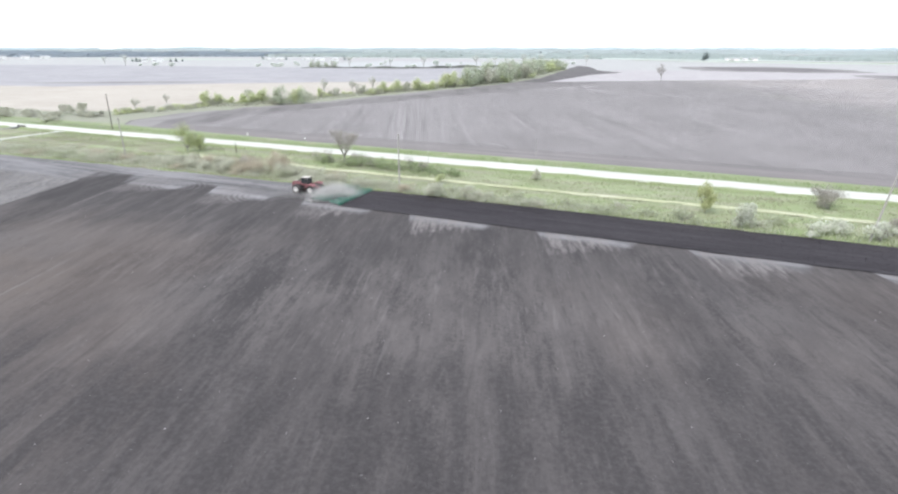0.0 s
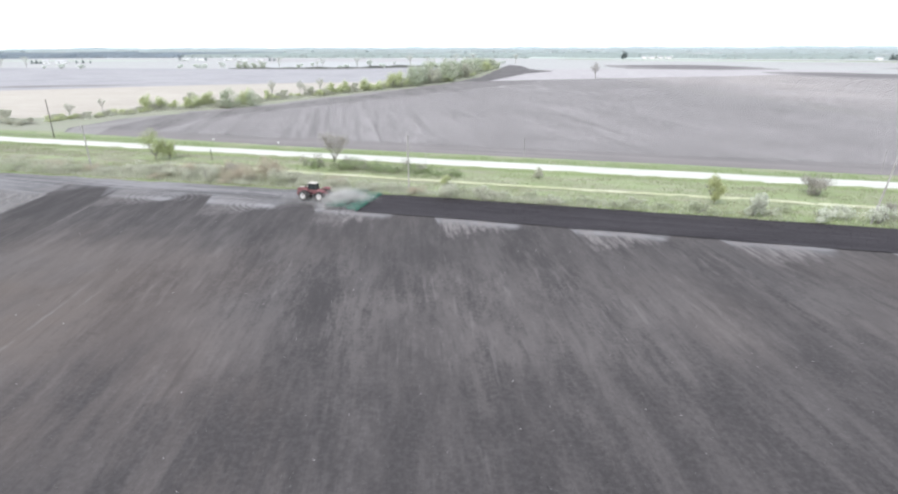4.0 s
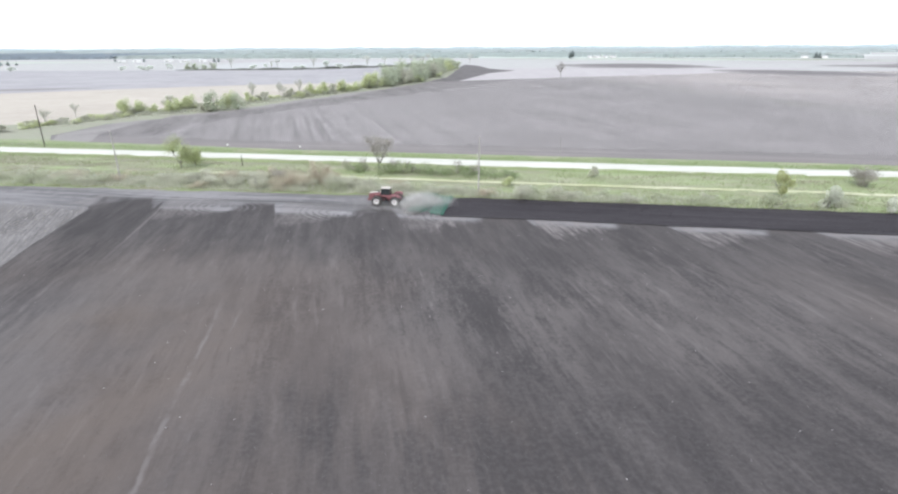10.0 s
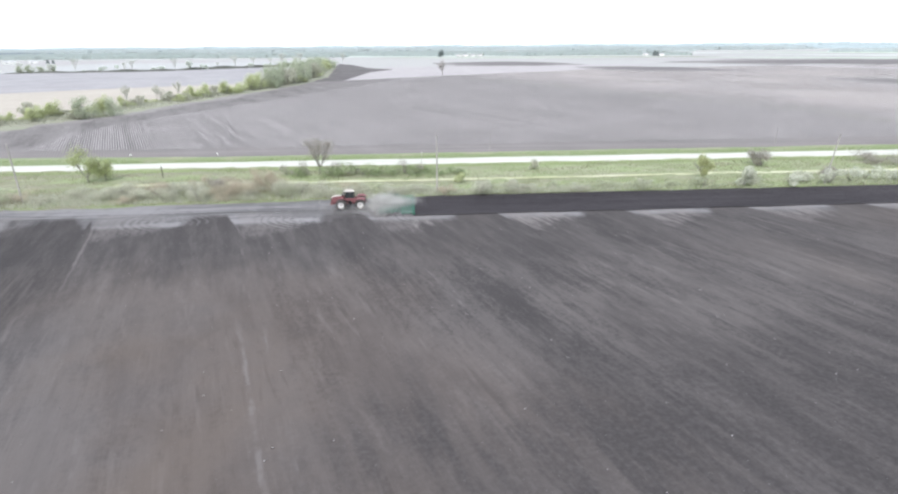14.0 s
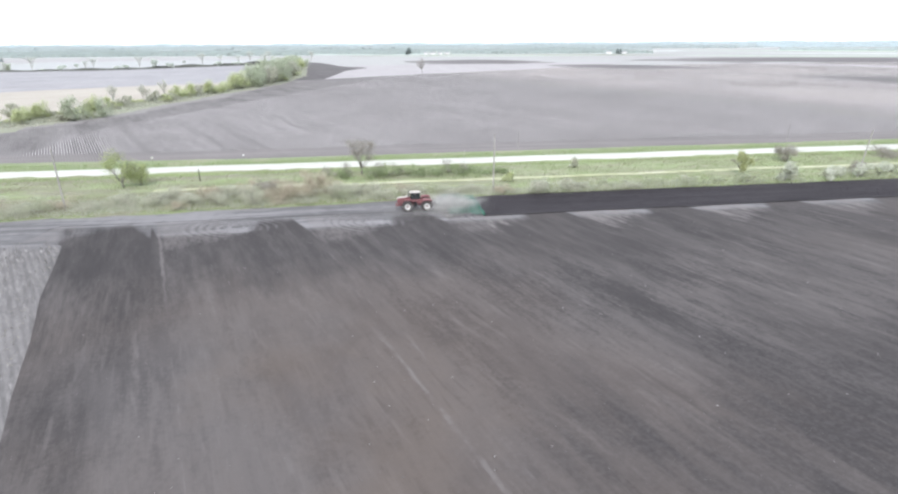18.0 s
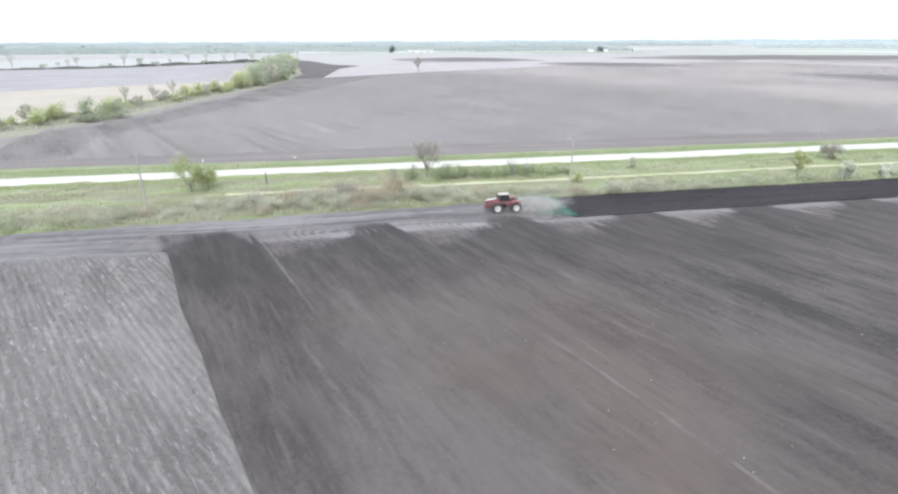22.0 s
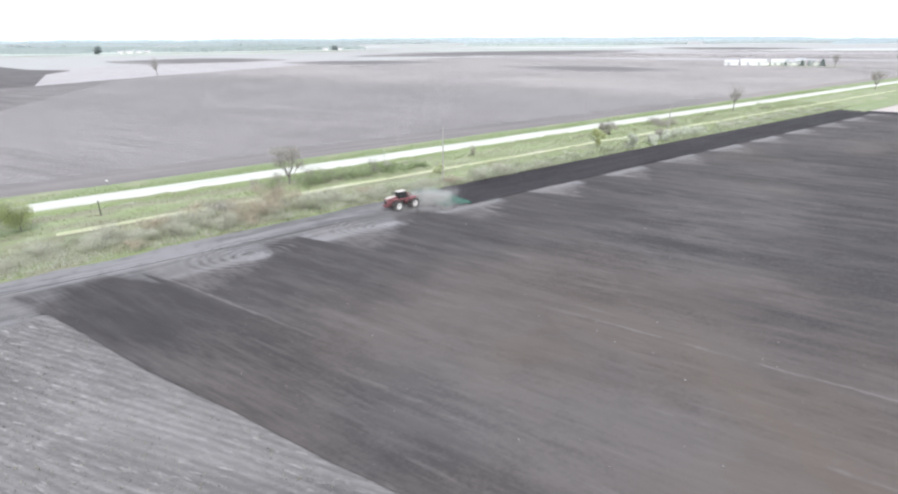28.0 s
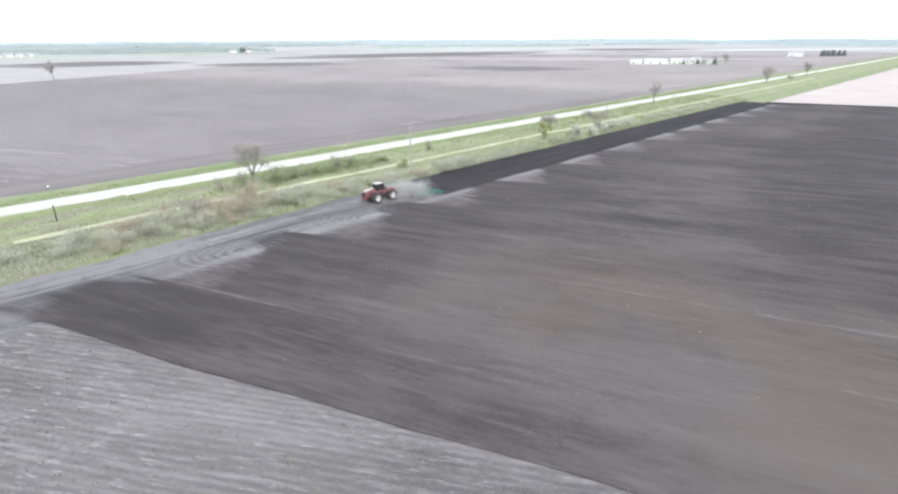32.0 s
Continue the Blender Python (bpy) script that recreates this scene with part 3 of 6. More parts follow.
M_STRAW = leafy("dead_grass", (0.34, 0.315, 0.24), (0.40, 0.375, 0.29), (0.30, 0.29, 0.20))
M_BRUSH = leafy("leafless_brush", (0.53, 0.525, 0.44), (0.59, 0.58, 0.50), (0.49, 0.505, 0.40))
M_POLE = plain("weathered_pole", (0.38, 0.36, 0.34), 0.9, 0.1, scale=1.0)
M_POLE_D = plain("creosoted_pole", (0.07, 0.06, 0.055), 0.85, 0.15, scale=1.0)
M_WHITE = plain("white_paint", (0.8, 0.8, 0.78), 0.6, 0.3, var=0.08, scale=0.6)
M_RED = plain("red_enamel", (0.215, 0.09, 0.098), 0.7, 0.35, var=0.22, scale=1.2)
M_CREAM = plain("cream_enamel", (0.46, 0.415, 0.385), 0.45, 0.5, var=0.08, scale=1.0)
M_BLACK = plain("black_parts", (0.03, 0.03, 0.032), 0.6, 0.3, var=0.3)
M_TYRE = plain("dusty_rubber", (0.095, 0.088, 0.086), 0.95, 0.15, var=0.35, scale=2.0, bump=0.02)
M_RIM = plain("white_rim", (0.66, 0.65, 0.64), 0.5, 0.4, var=0.12)
M_GREEN = plain("green_frame_paint", (0.05, 0.17, 0.125), 0.5, 0.4, var=0.3, scale=1.5)
M_GREEN_P = plain("dusty_green_paint", (0.17, 0.30, 0.25), 0.7, 0.3, var=0.3, scale=1.5)
M_STEEL = plain("worn_steel", (0.25, 0.24, 0.24), 0.5, 0.5, 0.7, var=0.3)
M_ROOF = plain("grey_roof", (0.42, 0.42, 0.43), 0.7, 0.3, var=0.15, scale=0.4)
M_ROOF_P = plain("white_metal_roof", (0.52, 0.53, 0.535), 0.55, 0.4, var=0.12, scale=0.4)
M_GALV = plain("galvanised_bin", (0.42, 0.43, 0.44), 0.45, 0.5, 0.4, var=0.12, scale=0.5)
M_LAMP = plain("lamp_glass", (0.6, 0.6, 0.55), 0.2, 0.5, var=0.05)


def glass(name):
    n = Nodes(name, 0.12, 0.5)
    return n.out((0.035, 0.04, 0.042))


M_GLASS = glass("tinted_glass")


M_DUST = leafy("soil_dust", (0.60, 0.585, 0.57), (0.66, 0.645, 0.63), (0.55, 0.535, 0.525))


# ---- geometry helpers ----
class Geo:
    """Gathers vertices and faces of one mesh."""

    def __init__(self):
        self.v, self.f = [], []

    def add(self, verts, faces):
        k = len(self.v)
        self.v += [tuple(p) for p in verts]
        self.f += [tuple(i + k for i in f) for f in faces]
        return self

    def box(self, c, s, turn=None):
        hx, hy, hz = s[0] / 2, s[1] / 2, s[2] / 2
        pts = [Vector((x, y, z)) for x in (-hx, hx) for y in (-hy, hy) for z in (-hz, hz)]
        if turn:
            m = Euler([radians(a) for a in turn]).to_matrix()
            pts = [m @ p for p in pts]
        return self.add([p + Vector(c) for p in pts], [(0, 1, 3, 2), (4, 6, 7, 5), (0, 4, 5, 1), (2, 3, 7, 6), (0, 2, 6, 4), (1, 5, 7, 3)])

    def tube(self, a, b, r0, r1=None, n=6, cap=True):
        a, b = Vector(a), Vector(b)
        r1 = r0 if r1 is None else r1
        w = (b - a).normalized()
        s = w.orthogonal().normalized()
        t = w.cross(s)
        ring = [(math.cos(2 * math.pi * i / n), math.sin(2 * math.pi * i / n)) for i in range(n)]
        pts = [a + (s * c + t * d) * r0 for c, d in ring] + [b + (s * c + t * d) * r1 for c, d in ring]
        faces = [(i, (i + 1) % n, n + (i + 1) % n, n + i) for i in range(n)]
        if cap:
            faces += [tuple(range(n))[::-1], tuple(range(n, 2 * n))]
        return self.add(pts, faces)

    def lathe(self, profile, n=20, c=(0, 0, 0), axis="y"):
        """profile: (radius, along) pairs, closed back on itself."""
        k = len(profile)
        pts, faces = [], []
        for i in range(n):
            a = 2 * math.pi * i / n
            for r, h in profile:
                p = (r * math.cos(a), h, r * math.sin(a)) if axis == "y" else (r * math.cos(a), r * math.sin(a), h)
                pts.append((p[0] + c[0], p[1] + c[1], p[2] + c[2]))
        for i in range(n):
            j = (i + 1) % n
            faces += [(i * k + q, i * k + (q + 1) % k, j * k + (q + 1) % k, j * k + q) for q in range(k)]
        return self.add(pts, faces)

    def prism(self, outline, y0, y1):
        """An outline in x and z, drawn out from y0 to y1."""
        n = len(outline)
        pts = [(x, y0, z) for x, z in outline] + [(x, y1, z) for x, z in outline]
        faces = [(i, (i + 1) % n, n + (i + 1) % n, n + i) for i in range(n)]
        return self.add(pts, faces + [tuple(range(n))[::-1], tuple(range(n, 2 * n))])

    def make(self, name, bevel=0.0, smooth=False):
        me = bpy.data.meshes.new(name)
        me.from_pydata(self.v, [], self.f)
        bm = bmesh.new()
        bm.from_mesh(me)
        bmesh.ops.recalc_face_normals(bm, faces=bm.faces)
        if bevel:
            bmesh.ops.bevel(bm, geom=[e for e in bm.edges if e.calc_face_angle(0) > 0.6], offset=bevel, segments=2, affect="EDGES", clamp_overlap=True)
        for f in bm.faces:
            f.smooth = smooth
        bm.to_mesh(me)
        bm.free()
        return me

    def raw(self, name):
        me = bpy.data.meshes.new(name)
        me.from_pydata(self.v, [], self.f)
        return me


def part(name, mesh, material, parent=None, label=""):
    """Links a mesh as one object under a thing or a part."""
    if not mesh.materials:
        mesh.materials.append(material)
    ob = new(name, mesh)
    ob.parent = parent
    return tagged(ob, label)


def thing(name, label, category, group="", m=None):
    ob = new(name)
    ob.empty_display_size = 0.5
    if m:
        ob.matrix_basis = m
    return tagged(ob, label, category, group)


def sheet(name, outline, material, z, label, cell=0.0, amp=0.0, category="ground"):
    """A flat piece of land from its outline."""
    me = bpy.data.meshes.new(name)
    me.from_pydata([(x, y, z) for x, y in outline], [], [tuple(range(len(outline)))])
    me.materials.append(material)
    return tagged(new(name, me), label, category, kind="structure")


def arrays(name, co, faces, material):
    """A mesh of quads or triangles from numpy arrays."""
    me = bpy.data.meshes.new(name)
    k = faces.shape[1]
    me.vertices.add(len(co)), me.loops.add(faces.size), me.polygons.add(len(faces))
    me.vertices.foreach_set("co", np.asarray(co, np.float32).ravel())
    me.loops.foreach_set("vertex_index", faces.astype(np.int32).ravel())
    me.polygons.foreach_set("loop_start", np.arange(0, faces.size, k, dtype=np.int32))
    me.update(calc_edges=True)
    me.validate()
    me.materials.append(material)
    return me


# ---- the land ----
HEDGE = [(-262, 190), (-249, 209), (-236, 246), (-222, 275), (-207, 328), (-195, 370), (-180, 440), (-163, 500), (-158, 600), (-165, 720), (-172, 850)]
rng = np.random.default_rng(7)


def smooth_noise(n, step):
    """Smooth random heights along a line."""
    k = max(4, int(n / step) + 3)
    return np.interp(np.arange(n) / step, np.arange(k), rng.normal(0, 1, k))


def grid(name, us, vs, place, height, material, label, category="ground"):
    """A lattice of land: place(u, v) gives x and y, height(u, v) its rise."""
    U, V = np.meshgrid(us, vs)
    X, Y = place(U, V)
    co = np.stack([X + 0 * U, Y + 0 * U, height(U, V) + 0 * U], -1).reshape(-1, 3)
    n, m = len(us), len(vs)
    i = (np.arange(m - 1)[:, None] * n + np.arange(n - 1)[None]).ravel()
    me = arrays(name, co, np.stack([i, i + 1, i + n + 1, i + n], 1), material)
    me.shade_smooth()
    return tagged(new(name, me), label, category, kind="structure")


def rise(x, y):
    """Height of the plain: level, but for a low swell along the eastern skyline."""
    r = np.hypot(x, y)
    way = np.degrees(np.arctan2(x, y))
    swell = np.interp(way, [-180, -22, 0, 22, 45, 110, 150, 180], [0, 0, 2, 8, 13, 13, 0, 0])
    return np.interp(r, [0, 2300, 3300, 4400, 4750], [0, 0, 0.22, 0.9, 1.0]) * swell


turn, ring = np.linspace(-np.pi, np.pi, 145), np.array([0.1, 600, 1500, 2300, 2800, 3300, 3850, 4400, 4750])
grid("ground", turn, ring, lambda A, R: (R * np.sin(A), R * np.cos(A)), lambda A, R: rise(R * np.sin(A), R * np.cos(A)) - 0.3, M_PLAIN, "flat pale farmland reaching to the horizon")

# near field, worked in rows that lean off the road
ss = np.arange(-135.0, 193.0, 0.7)
ys = np.concatenate([np.arange(-170, 10, 12.0), np.arange(10, 106.9, 0.9)])
row_h = dict(zip(np.round(ss, 2), 0.035 * smooth_noise(len(ss), 2) + 0.06 * smooth_noise(len(ss), 9)))
row_a = np.array([row_h[s] for s in np.round(ss, 2)])
rough = rng.normal(0, 0.012, (len(ys), len(ss)))
edge_w = 0.2 * smooth_noise(len(ys), 14)
grid("field", ss, ys, lambda S, Y: (S - 0.355 * (Y - 97) + np.interp(Y, [45, 72], [0.9, -0.2]) * np.clip((-123 - S) / 12, 0, 1) + np.where(S < -134.6, edge_w[:, None] - 9.0 * np.clip((Y - 94.5) / 3.0, 0, 1), 0), Y), lambda S, Y: np.where((Y > 106.4) | ((Y > 100.8) & (S - 0.355 * (Y - 97) > -57.5)), -0.15, np.where(S < -131.5, np.maximum(row_a[None] + rough, 0.0), row_a[None] + rough) * np.interp(Y, [86, 97], [1.0, 0.15])), M_FIELD, "wide grey-brown tilled field streaked along its rows")
# stubble west of it
ss2 = np.concatenate([np.arange(-331.4, -136.5, 1.2), np.arange(-136.2, -131.0, 0.4)])
ys2 = np.concatenate([np.arange(-170, 10, 12.0), np.arange(10, 97.1, 1.2)])
edge2 = 1.2 * smooth_noise(len(ss2), 8)
lift = 0.05 * smooth_noise(len(ss2), 2)
grid("stubble_field", ss2, ys2, lambda S, Y: (S - 0.355 * (Y - 97), np.where(Y > 95.5, Y + edge2[None], Y)), lambda S, Y: np.where(S > -133.4, -0.25, np.where(S > -136.6, np.minimum(lift[None] - 0.1, -0.06), lift[None] - 0.06)) + 0 * Y, M_STUB, "pale grey unworked stubble field with straw")
# headland along the grass, tracks run along it
hx, hy = np.arange(-330, -54, 2.0), np.arange(95.5, 115.6, 0.5)
ridge_y = 0.05 * smooth_noise(len(hy), 1.5)
grid("headland", hx, hy, lambda X, Y: (X, np.where((X > -141) & (Y < 107.0), np.maximum(Y, 105.2), Y)), lambda X, Y: np.where(Y < 96.2, -0.03, 0.4 * ridge_y[:, None] + 0.025), M_HEAD, "grey headland soil with wheel tracks along the grass")
# dark strip behind the cultivator
STRIP_X = -58.3
tx, ty = np.arange(STRIP_X, 191, 2.5), np.arange(99.8, 114.9, 0.35)
furrow = 0.03 * smooth_noise(len(ty), 1.2)
ragged = 0.14 * smooth_noise(len(tx), 2)
grid("fresh_strip", tx, ty, lambda X, Y: (X, np.where(Y < 100.2, Y + ragged[None], Y)), lambda X, Y: furrow[:, None] + 0.13, M_STRIP, "freshly cultivated black strip of moist soil")
# grass between field and road, with a ditch along the road
gx = np.arange(-420, 1500, 4.0)
gy = np.concatenate([np.arange(110.0, 144, 1.5), np.arange(144, 149.5, 0.6)])
south = np.interp(gx, [-420, -190, -120, -60, 0, 60, 190, 1500], [106.5, 107.8, 110.9, 113.4, 113.9, 114.3, 114.6, 114.0]) + 0.35 * smooth_noise(len(gx), 1.5)
lumps = rng.normal(0, 0.06, (len(gy), len(gx)))


def grass_h(X, Y):
    ditch = -0.55 * np.exp(-(((Y - 146.6) / 1.3) ** 2))
    return np.where(Y < 110.1, -0.1, 0.26 + lumps + ditch)


grid("grass_strip", gx, gy, lambda X, Y: (X, south[None] + (Y - 110.0) * (149.9 - south[None]) / 39.2), grass_h, M_GRASS, "rough spring grass strip between field and road")
# two-wheel lane through the grass
lx = np.arange(-131, 420, 3.0)
lane_y = 129.6 + np.interp(lx, [-188, -135, -110, -60, 0, 100, 420], [1.0, 0.2, 0.8, 0.0, 0.2, 0.6, 1.4]) + 0.25 * smooth_noise(len(lx), 4)
for off in (-0.55, 0.55):
    grid("farm_lane", lx, np.array([-0.42, 0.0, 0.42]), lambda X, W, o=off: (X, lane_y[None] + W + o + 0.1 * np.sin(X * 0.7 + o)), lambda X, W: 0.33 + 0 * X, M_LANE, "worn grassy wheel track")
# side lane that leaves the road
grid("side_lane", np.array([-1.6, 0.0, 1.6]), np.arange(112, 150, 2.0), lambda W, Y: (-221.5 + W * (1 + 0.9 * (Y > 147)), Y), lambda W, Y: 0.36 + 0 * Y, M_ROAD, "pale gravel field entrance lane")
# gravel road with a crown and shoulders
rx = np.concatenate([np.arange(-900, 900, 6.0), np.arange(900, 4300, 60.0)])
ry = np.array([149.3, 150.2, 151.6, 153.4, 155.2, 156.6, 157.4])
rz = np.interp(ry, ry, [0.1, 0.42, 0.5, 0.55, 0.5, 0.42, 0.1])
wav = 0.25 * smooth_noise(len(rx), 3)
zmap = {round(float(a), 2): b for a, b in zip(ry, rz)}
grid("road", rx, ry, lambda X, Y: (X, Y + wav[None]), lambda X, Y: np.vectorize(lambda q: zmap[round(float(q), 2)])(Y), M_ROAD, "straight pale limestone gravel road", "road")
vx = np.arange(-900, 1500, 5.0)
vedge = 0.4 * smooth_noise(len(vx), 2)
far_green = np.interp(vx, [-900, -300, -215, -120, 200, 260, 1500], [175, 172, 172, 166.6, 167.6, 169, 169])
grid("verge", vx, np.linspace(0, 1, 8), lambda X, W: (X, 156.9 + W * (far_green[None] + vedge[None] - 156.9)), lambda X, W: 0.22 - 0.4 * np.exp(-(((W - 0.45) / 0.2) ** 2)) + 0 * X, M_VERGE, "green grass verge beside the road")
gx2 = np.arange(186, 1500, 6.0)
grid("field_margin", gx2, np.linspace(0, 1, 5), lambda X, W: (X, 104 + 12 * W + 0 * X), lambda X, W: 0.14 + 0 * X, M_VERGE, "bright green grass margin")

# fields beyond the road
bank_k = np.linspace(0, 10, 241)
bank_e = np.stack([1.3 * smooth_noise(241, 3) + 2.2 * smooth_noise(241, 14) for _ in range(2)])
grid("hedge_bank", np.array([0.0, 0.08, 0.35, 0.7, 0.93, 1.0]), bank_k, lambda W, K: (np.interp(K, np.arange(11), [p[0] for p in HEDGE]) - 13 + bank_e[0][:, None] * (1 - W) + W * (29 - np.interp(K, [0, 3, 6, 10], [3, 0, 0, 2]) + bank_e[1][:, None]), np.interp(K, np.arange(11), [p[1] for p in HEDGE])), lambda W, K: 0.45 * np.minimum(1, 8 * np.minimum(W, 1 - W)) - 0.1 + 0.12 * np.sin(K * 9 + W * 11), M_ROUGH, "rough grass bank under the hedgerow")
far_field = sheet("far_field", [(-212, 166), (-228, 184), (-233, 243), (-199, 300), (-160, 450), (-146, 527), (-118, 543), (-20, 612), (118, 690), (240, 780), (520, 800), (1500, 700), (1500, 166)], M_FAR, -0.02, "broad grey-brown planted field that dries to pale pink")
end_k = np.linspace(1.2, 7.2, 130)
end_e = np.stack([1.2 * smooth_noise(130, 2) + 1.5 * smooth_noise(130, 9) for _ in range(2)])
grid("field_end", np.linspace(0, 1, 4), end_k, lambda W, K: (np.interp(K, np.arange(11), [p[0] for p in HEDGE]) + 12 + W * (12 + end_e[0][:, None]) * np.interp(K, [1.2, 2.2, 6, 7.2], [0.2, 1, 1, 0.3]), np.interp(K, np.arange(11), [p[1] for p in HEDGE])), lambda W, K: -0.008 + 0 * K, M_END, "packed pale grey end of the planted field along the hedgerow")
TIP = [(-213, 167.5), (-199, 167.5), (-203, 176), (-212, 190), (-217, 214), (-222, 240), (-231, 242), (-229, 214), (-227, 186)]
sheet("field_tip", TIP, M_END, -0.012, "packed pale grey corner of the planted field")
sheet("bleached_field", [(-118, 543), (-20, 612), (118, 690), (240, 780), (330, 860), (200, 905), (90, 890), (-60, 860), (-95, 838)], M_PALE, -0.05, "bleached pale field beyond the lone tree")
sheet("damp_field", [(-148, 520), (-119, 536), (-112, 610), (-103, 702), (-80, 762), (-76, 778), (-101, 806), (-117, 836), (-128, 885), (-150, 965), (-174, 1005), (-162, 800), (-152, 600)], M_DARK, -0.03, "dark damp field beside the hedgerow")
sheet("straw_field", [(-255, 212), (-238, 246), (-210, 300), (-180, 440), (-190, 520), (-304, 461), (-380, 406), (-482, 317), (-541, 306), (-1300, 190), (-1300, 174), (-290, 174)], M_TAN, -0.05, "pale straw-coloured field behind the hedgerow")
sheet("grey_field", [(-190, 520), (-304, 461), (-380, 406), (-482, 317), (-541, 306), (-1300, 190), (-1700, 420), (-965, 690), (-640, 733), (-460, 764), (-390, 780), (-340, 830), (-200, 946), (-165, 800)], M_GREY, -0.06, "grey ploughed field behind the hedgerow")
sheet("east_field", [(189, 106), (199, 80), (208, 49), (290, -170), (1500, -170), (1500, 104)], M_PINK, -0.05, "pale pinkish field past the tilled soil")
sheet("roadside_rough", [(-900, 170), (-213, 164), (-226, 186), (-231, 246), (-240, 262), (-262, 214), (-300, 196), (-900, 186)], M_ROUGH, -0.035, "rough olive grass at the corner of the road and the hedgerow")
sheet("east_headland", [(180, 100), (184, 109), (192, 106), (210, 52), (207, 48), (190, 86)], M_STRIP, 0.09, "dark worked end of the field")
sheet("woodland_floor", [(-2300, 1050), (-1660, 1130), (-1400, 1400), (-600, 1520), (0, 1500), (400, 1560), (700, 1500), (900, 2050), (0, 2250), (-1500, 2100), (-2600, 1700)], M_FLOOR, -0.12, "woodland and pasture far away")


def blotch(name, a, b, wide, material, label, z=0.0, lens=False):
    """A long uneven patch of land from a to b; lens: its ends taper."""
    a, b = Vector((*a, 0)), Vector((*b, 0))
    d = (b - a) / 2
    n = Vector((-d.y, d.x, 0)).normalized() * wide
    pts = []
    for i in range(96):
        t = 2 * math.pi * i / 96
        k = 1 + 0.3 * noise.noise((3 * math.cos(t) + a.x, 3 * math.sin(t) + a.y, 1.7)) + 0.16 * noise.noise((9 * math.cos(t) + a.x, 9 * math.sin(t), 4.2))
        side = math.sin(t) * (abs(math.sin(t)) if lens else 1) * k
        q = (a + b) / 2 + d * math.cos(t) * (1 + 0.2 * (k - 1)) + n * side
        pts.append((q.x, q.y))
    return sheet(name, pts, material, z, label)


def damp(a, b, wide, z=0.0):
    """A moist hollow: a half-dry rim round a dark middle."""
    a, b = Vector(a), Vector(b)
    d = (b - a) * 0.16
    blotch("damp_patch", a - d, b + d, wide * 1.55, M_MOIST, "half-dry rim of a moist low patch", z, True)
    blotch("damp_patch", a, b, wide, M_HOLLOW, "dark moist low patch in a dry field", z + 0.02, True)


for a, b, w in (((15, 1012), (200, 914), 70), ((200, 795), (337, 684), 46), ((352, 494), (423, 362), 40), ((460, 965), (1030, 900), 105), ((1500, 1030), (1550, 690), 120)):
    damp(a, b, w)
damp((912, 455), (938, 312), 22, 0.004)
for a, b, w, z in (((480, 830), (965, 195), 42, -0.01), ((820, 880), (1420, 260), 55, -0.012), ((280, 1180), (820, 1090), 40, 0.0), ((-900, 1180), (-300, 1200), 60, -0.01)):
    blotch("pale_patch", a, b, w, M_PALE, "bleached pale band of dry soil", z, True)
# Bright sheets in the far east imitate the whitish haze near the horizon.
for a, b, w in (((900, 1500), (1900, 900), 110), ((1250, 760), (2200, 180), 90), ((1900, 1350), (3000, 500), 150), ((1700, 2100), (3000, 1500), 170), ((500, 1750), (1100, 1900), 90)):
    blotch("pale_patch", a, b, w, M_BRIGHT, "bright far patch standing in for horizon haze", -0.005, True)
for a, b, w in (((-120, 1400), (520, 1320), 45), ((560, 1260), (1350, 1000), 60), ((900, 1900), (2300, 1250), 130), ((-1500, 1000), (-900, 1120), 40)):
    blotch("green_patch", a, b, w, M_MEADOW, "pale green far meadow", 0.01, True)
blotch("damp_patch", (-560, 335), (-400, 420), 13, M_MOIST, "faint half-dry band in a grey field", 0.0, True)
blotch("green_patch", (-150, 1420), (700, 1330), 40, M_VERGE, "green far meadow band", 0.0, True)
sheet("pale_field", [(-570, 740), (-460, 760), (-390, 776), (-340, 826), (-215, 940), (-185, 1150), (-420, 1300), (-640, 1180), (-620, 900)], M_HAZED, -0.08, "pale field behind a distant hedge, tinted as by haze")


blotch("pale_patch", (-920, 1400), (-330, 1465), 24, M_BRIGHT, "bright bleached field before the woods", 0.03, True)


# curved turning marks on the headland, one group for each turn of the machine
def turn_mark(cx, cy):
    top = thing("turning_mark", "curved ridges of crumbly soil where the machine turned", "soil mark", "turning marks")
    for i, r in enumerate((1.5, 2.8, 4.1, 5.4, 6.7, 8.0)):
        g = Geo()
        a0, a1 = radians(32 + rng.uniform(-14, 25)), radians(172 + rng.uniform(-25, 12))
        n = 26
        w = rng.uniform(0.07, 0.13)
        for k in range(n):
            rows = []
            for q in (k, k + 1):
                t = a0 + (a1 - a0) * q / n
                taper = w * min(1, 4 * min(q, n - q) / n + 0.08)
                wob = 0.25 * math.sin(q * 1.9 + i)
                for e, h in ((-taper, 0.03), (0, 0.065), (taper, 0.03)):
                    rr = r + e + wob
                    rows.append((cx + 1.22 * rr * math.cos(t), cy + rr * math.sin(t), h))
            g.add(rows, [(0, 1, 4, 3), (1, 2, 5, 4)])
        part("ridge", g.raw("ridge"), M_MARK, top)
    return top


for cx in (-105.4, -80.7):
    turn_mark(cx, 99.0)


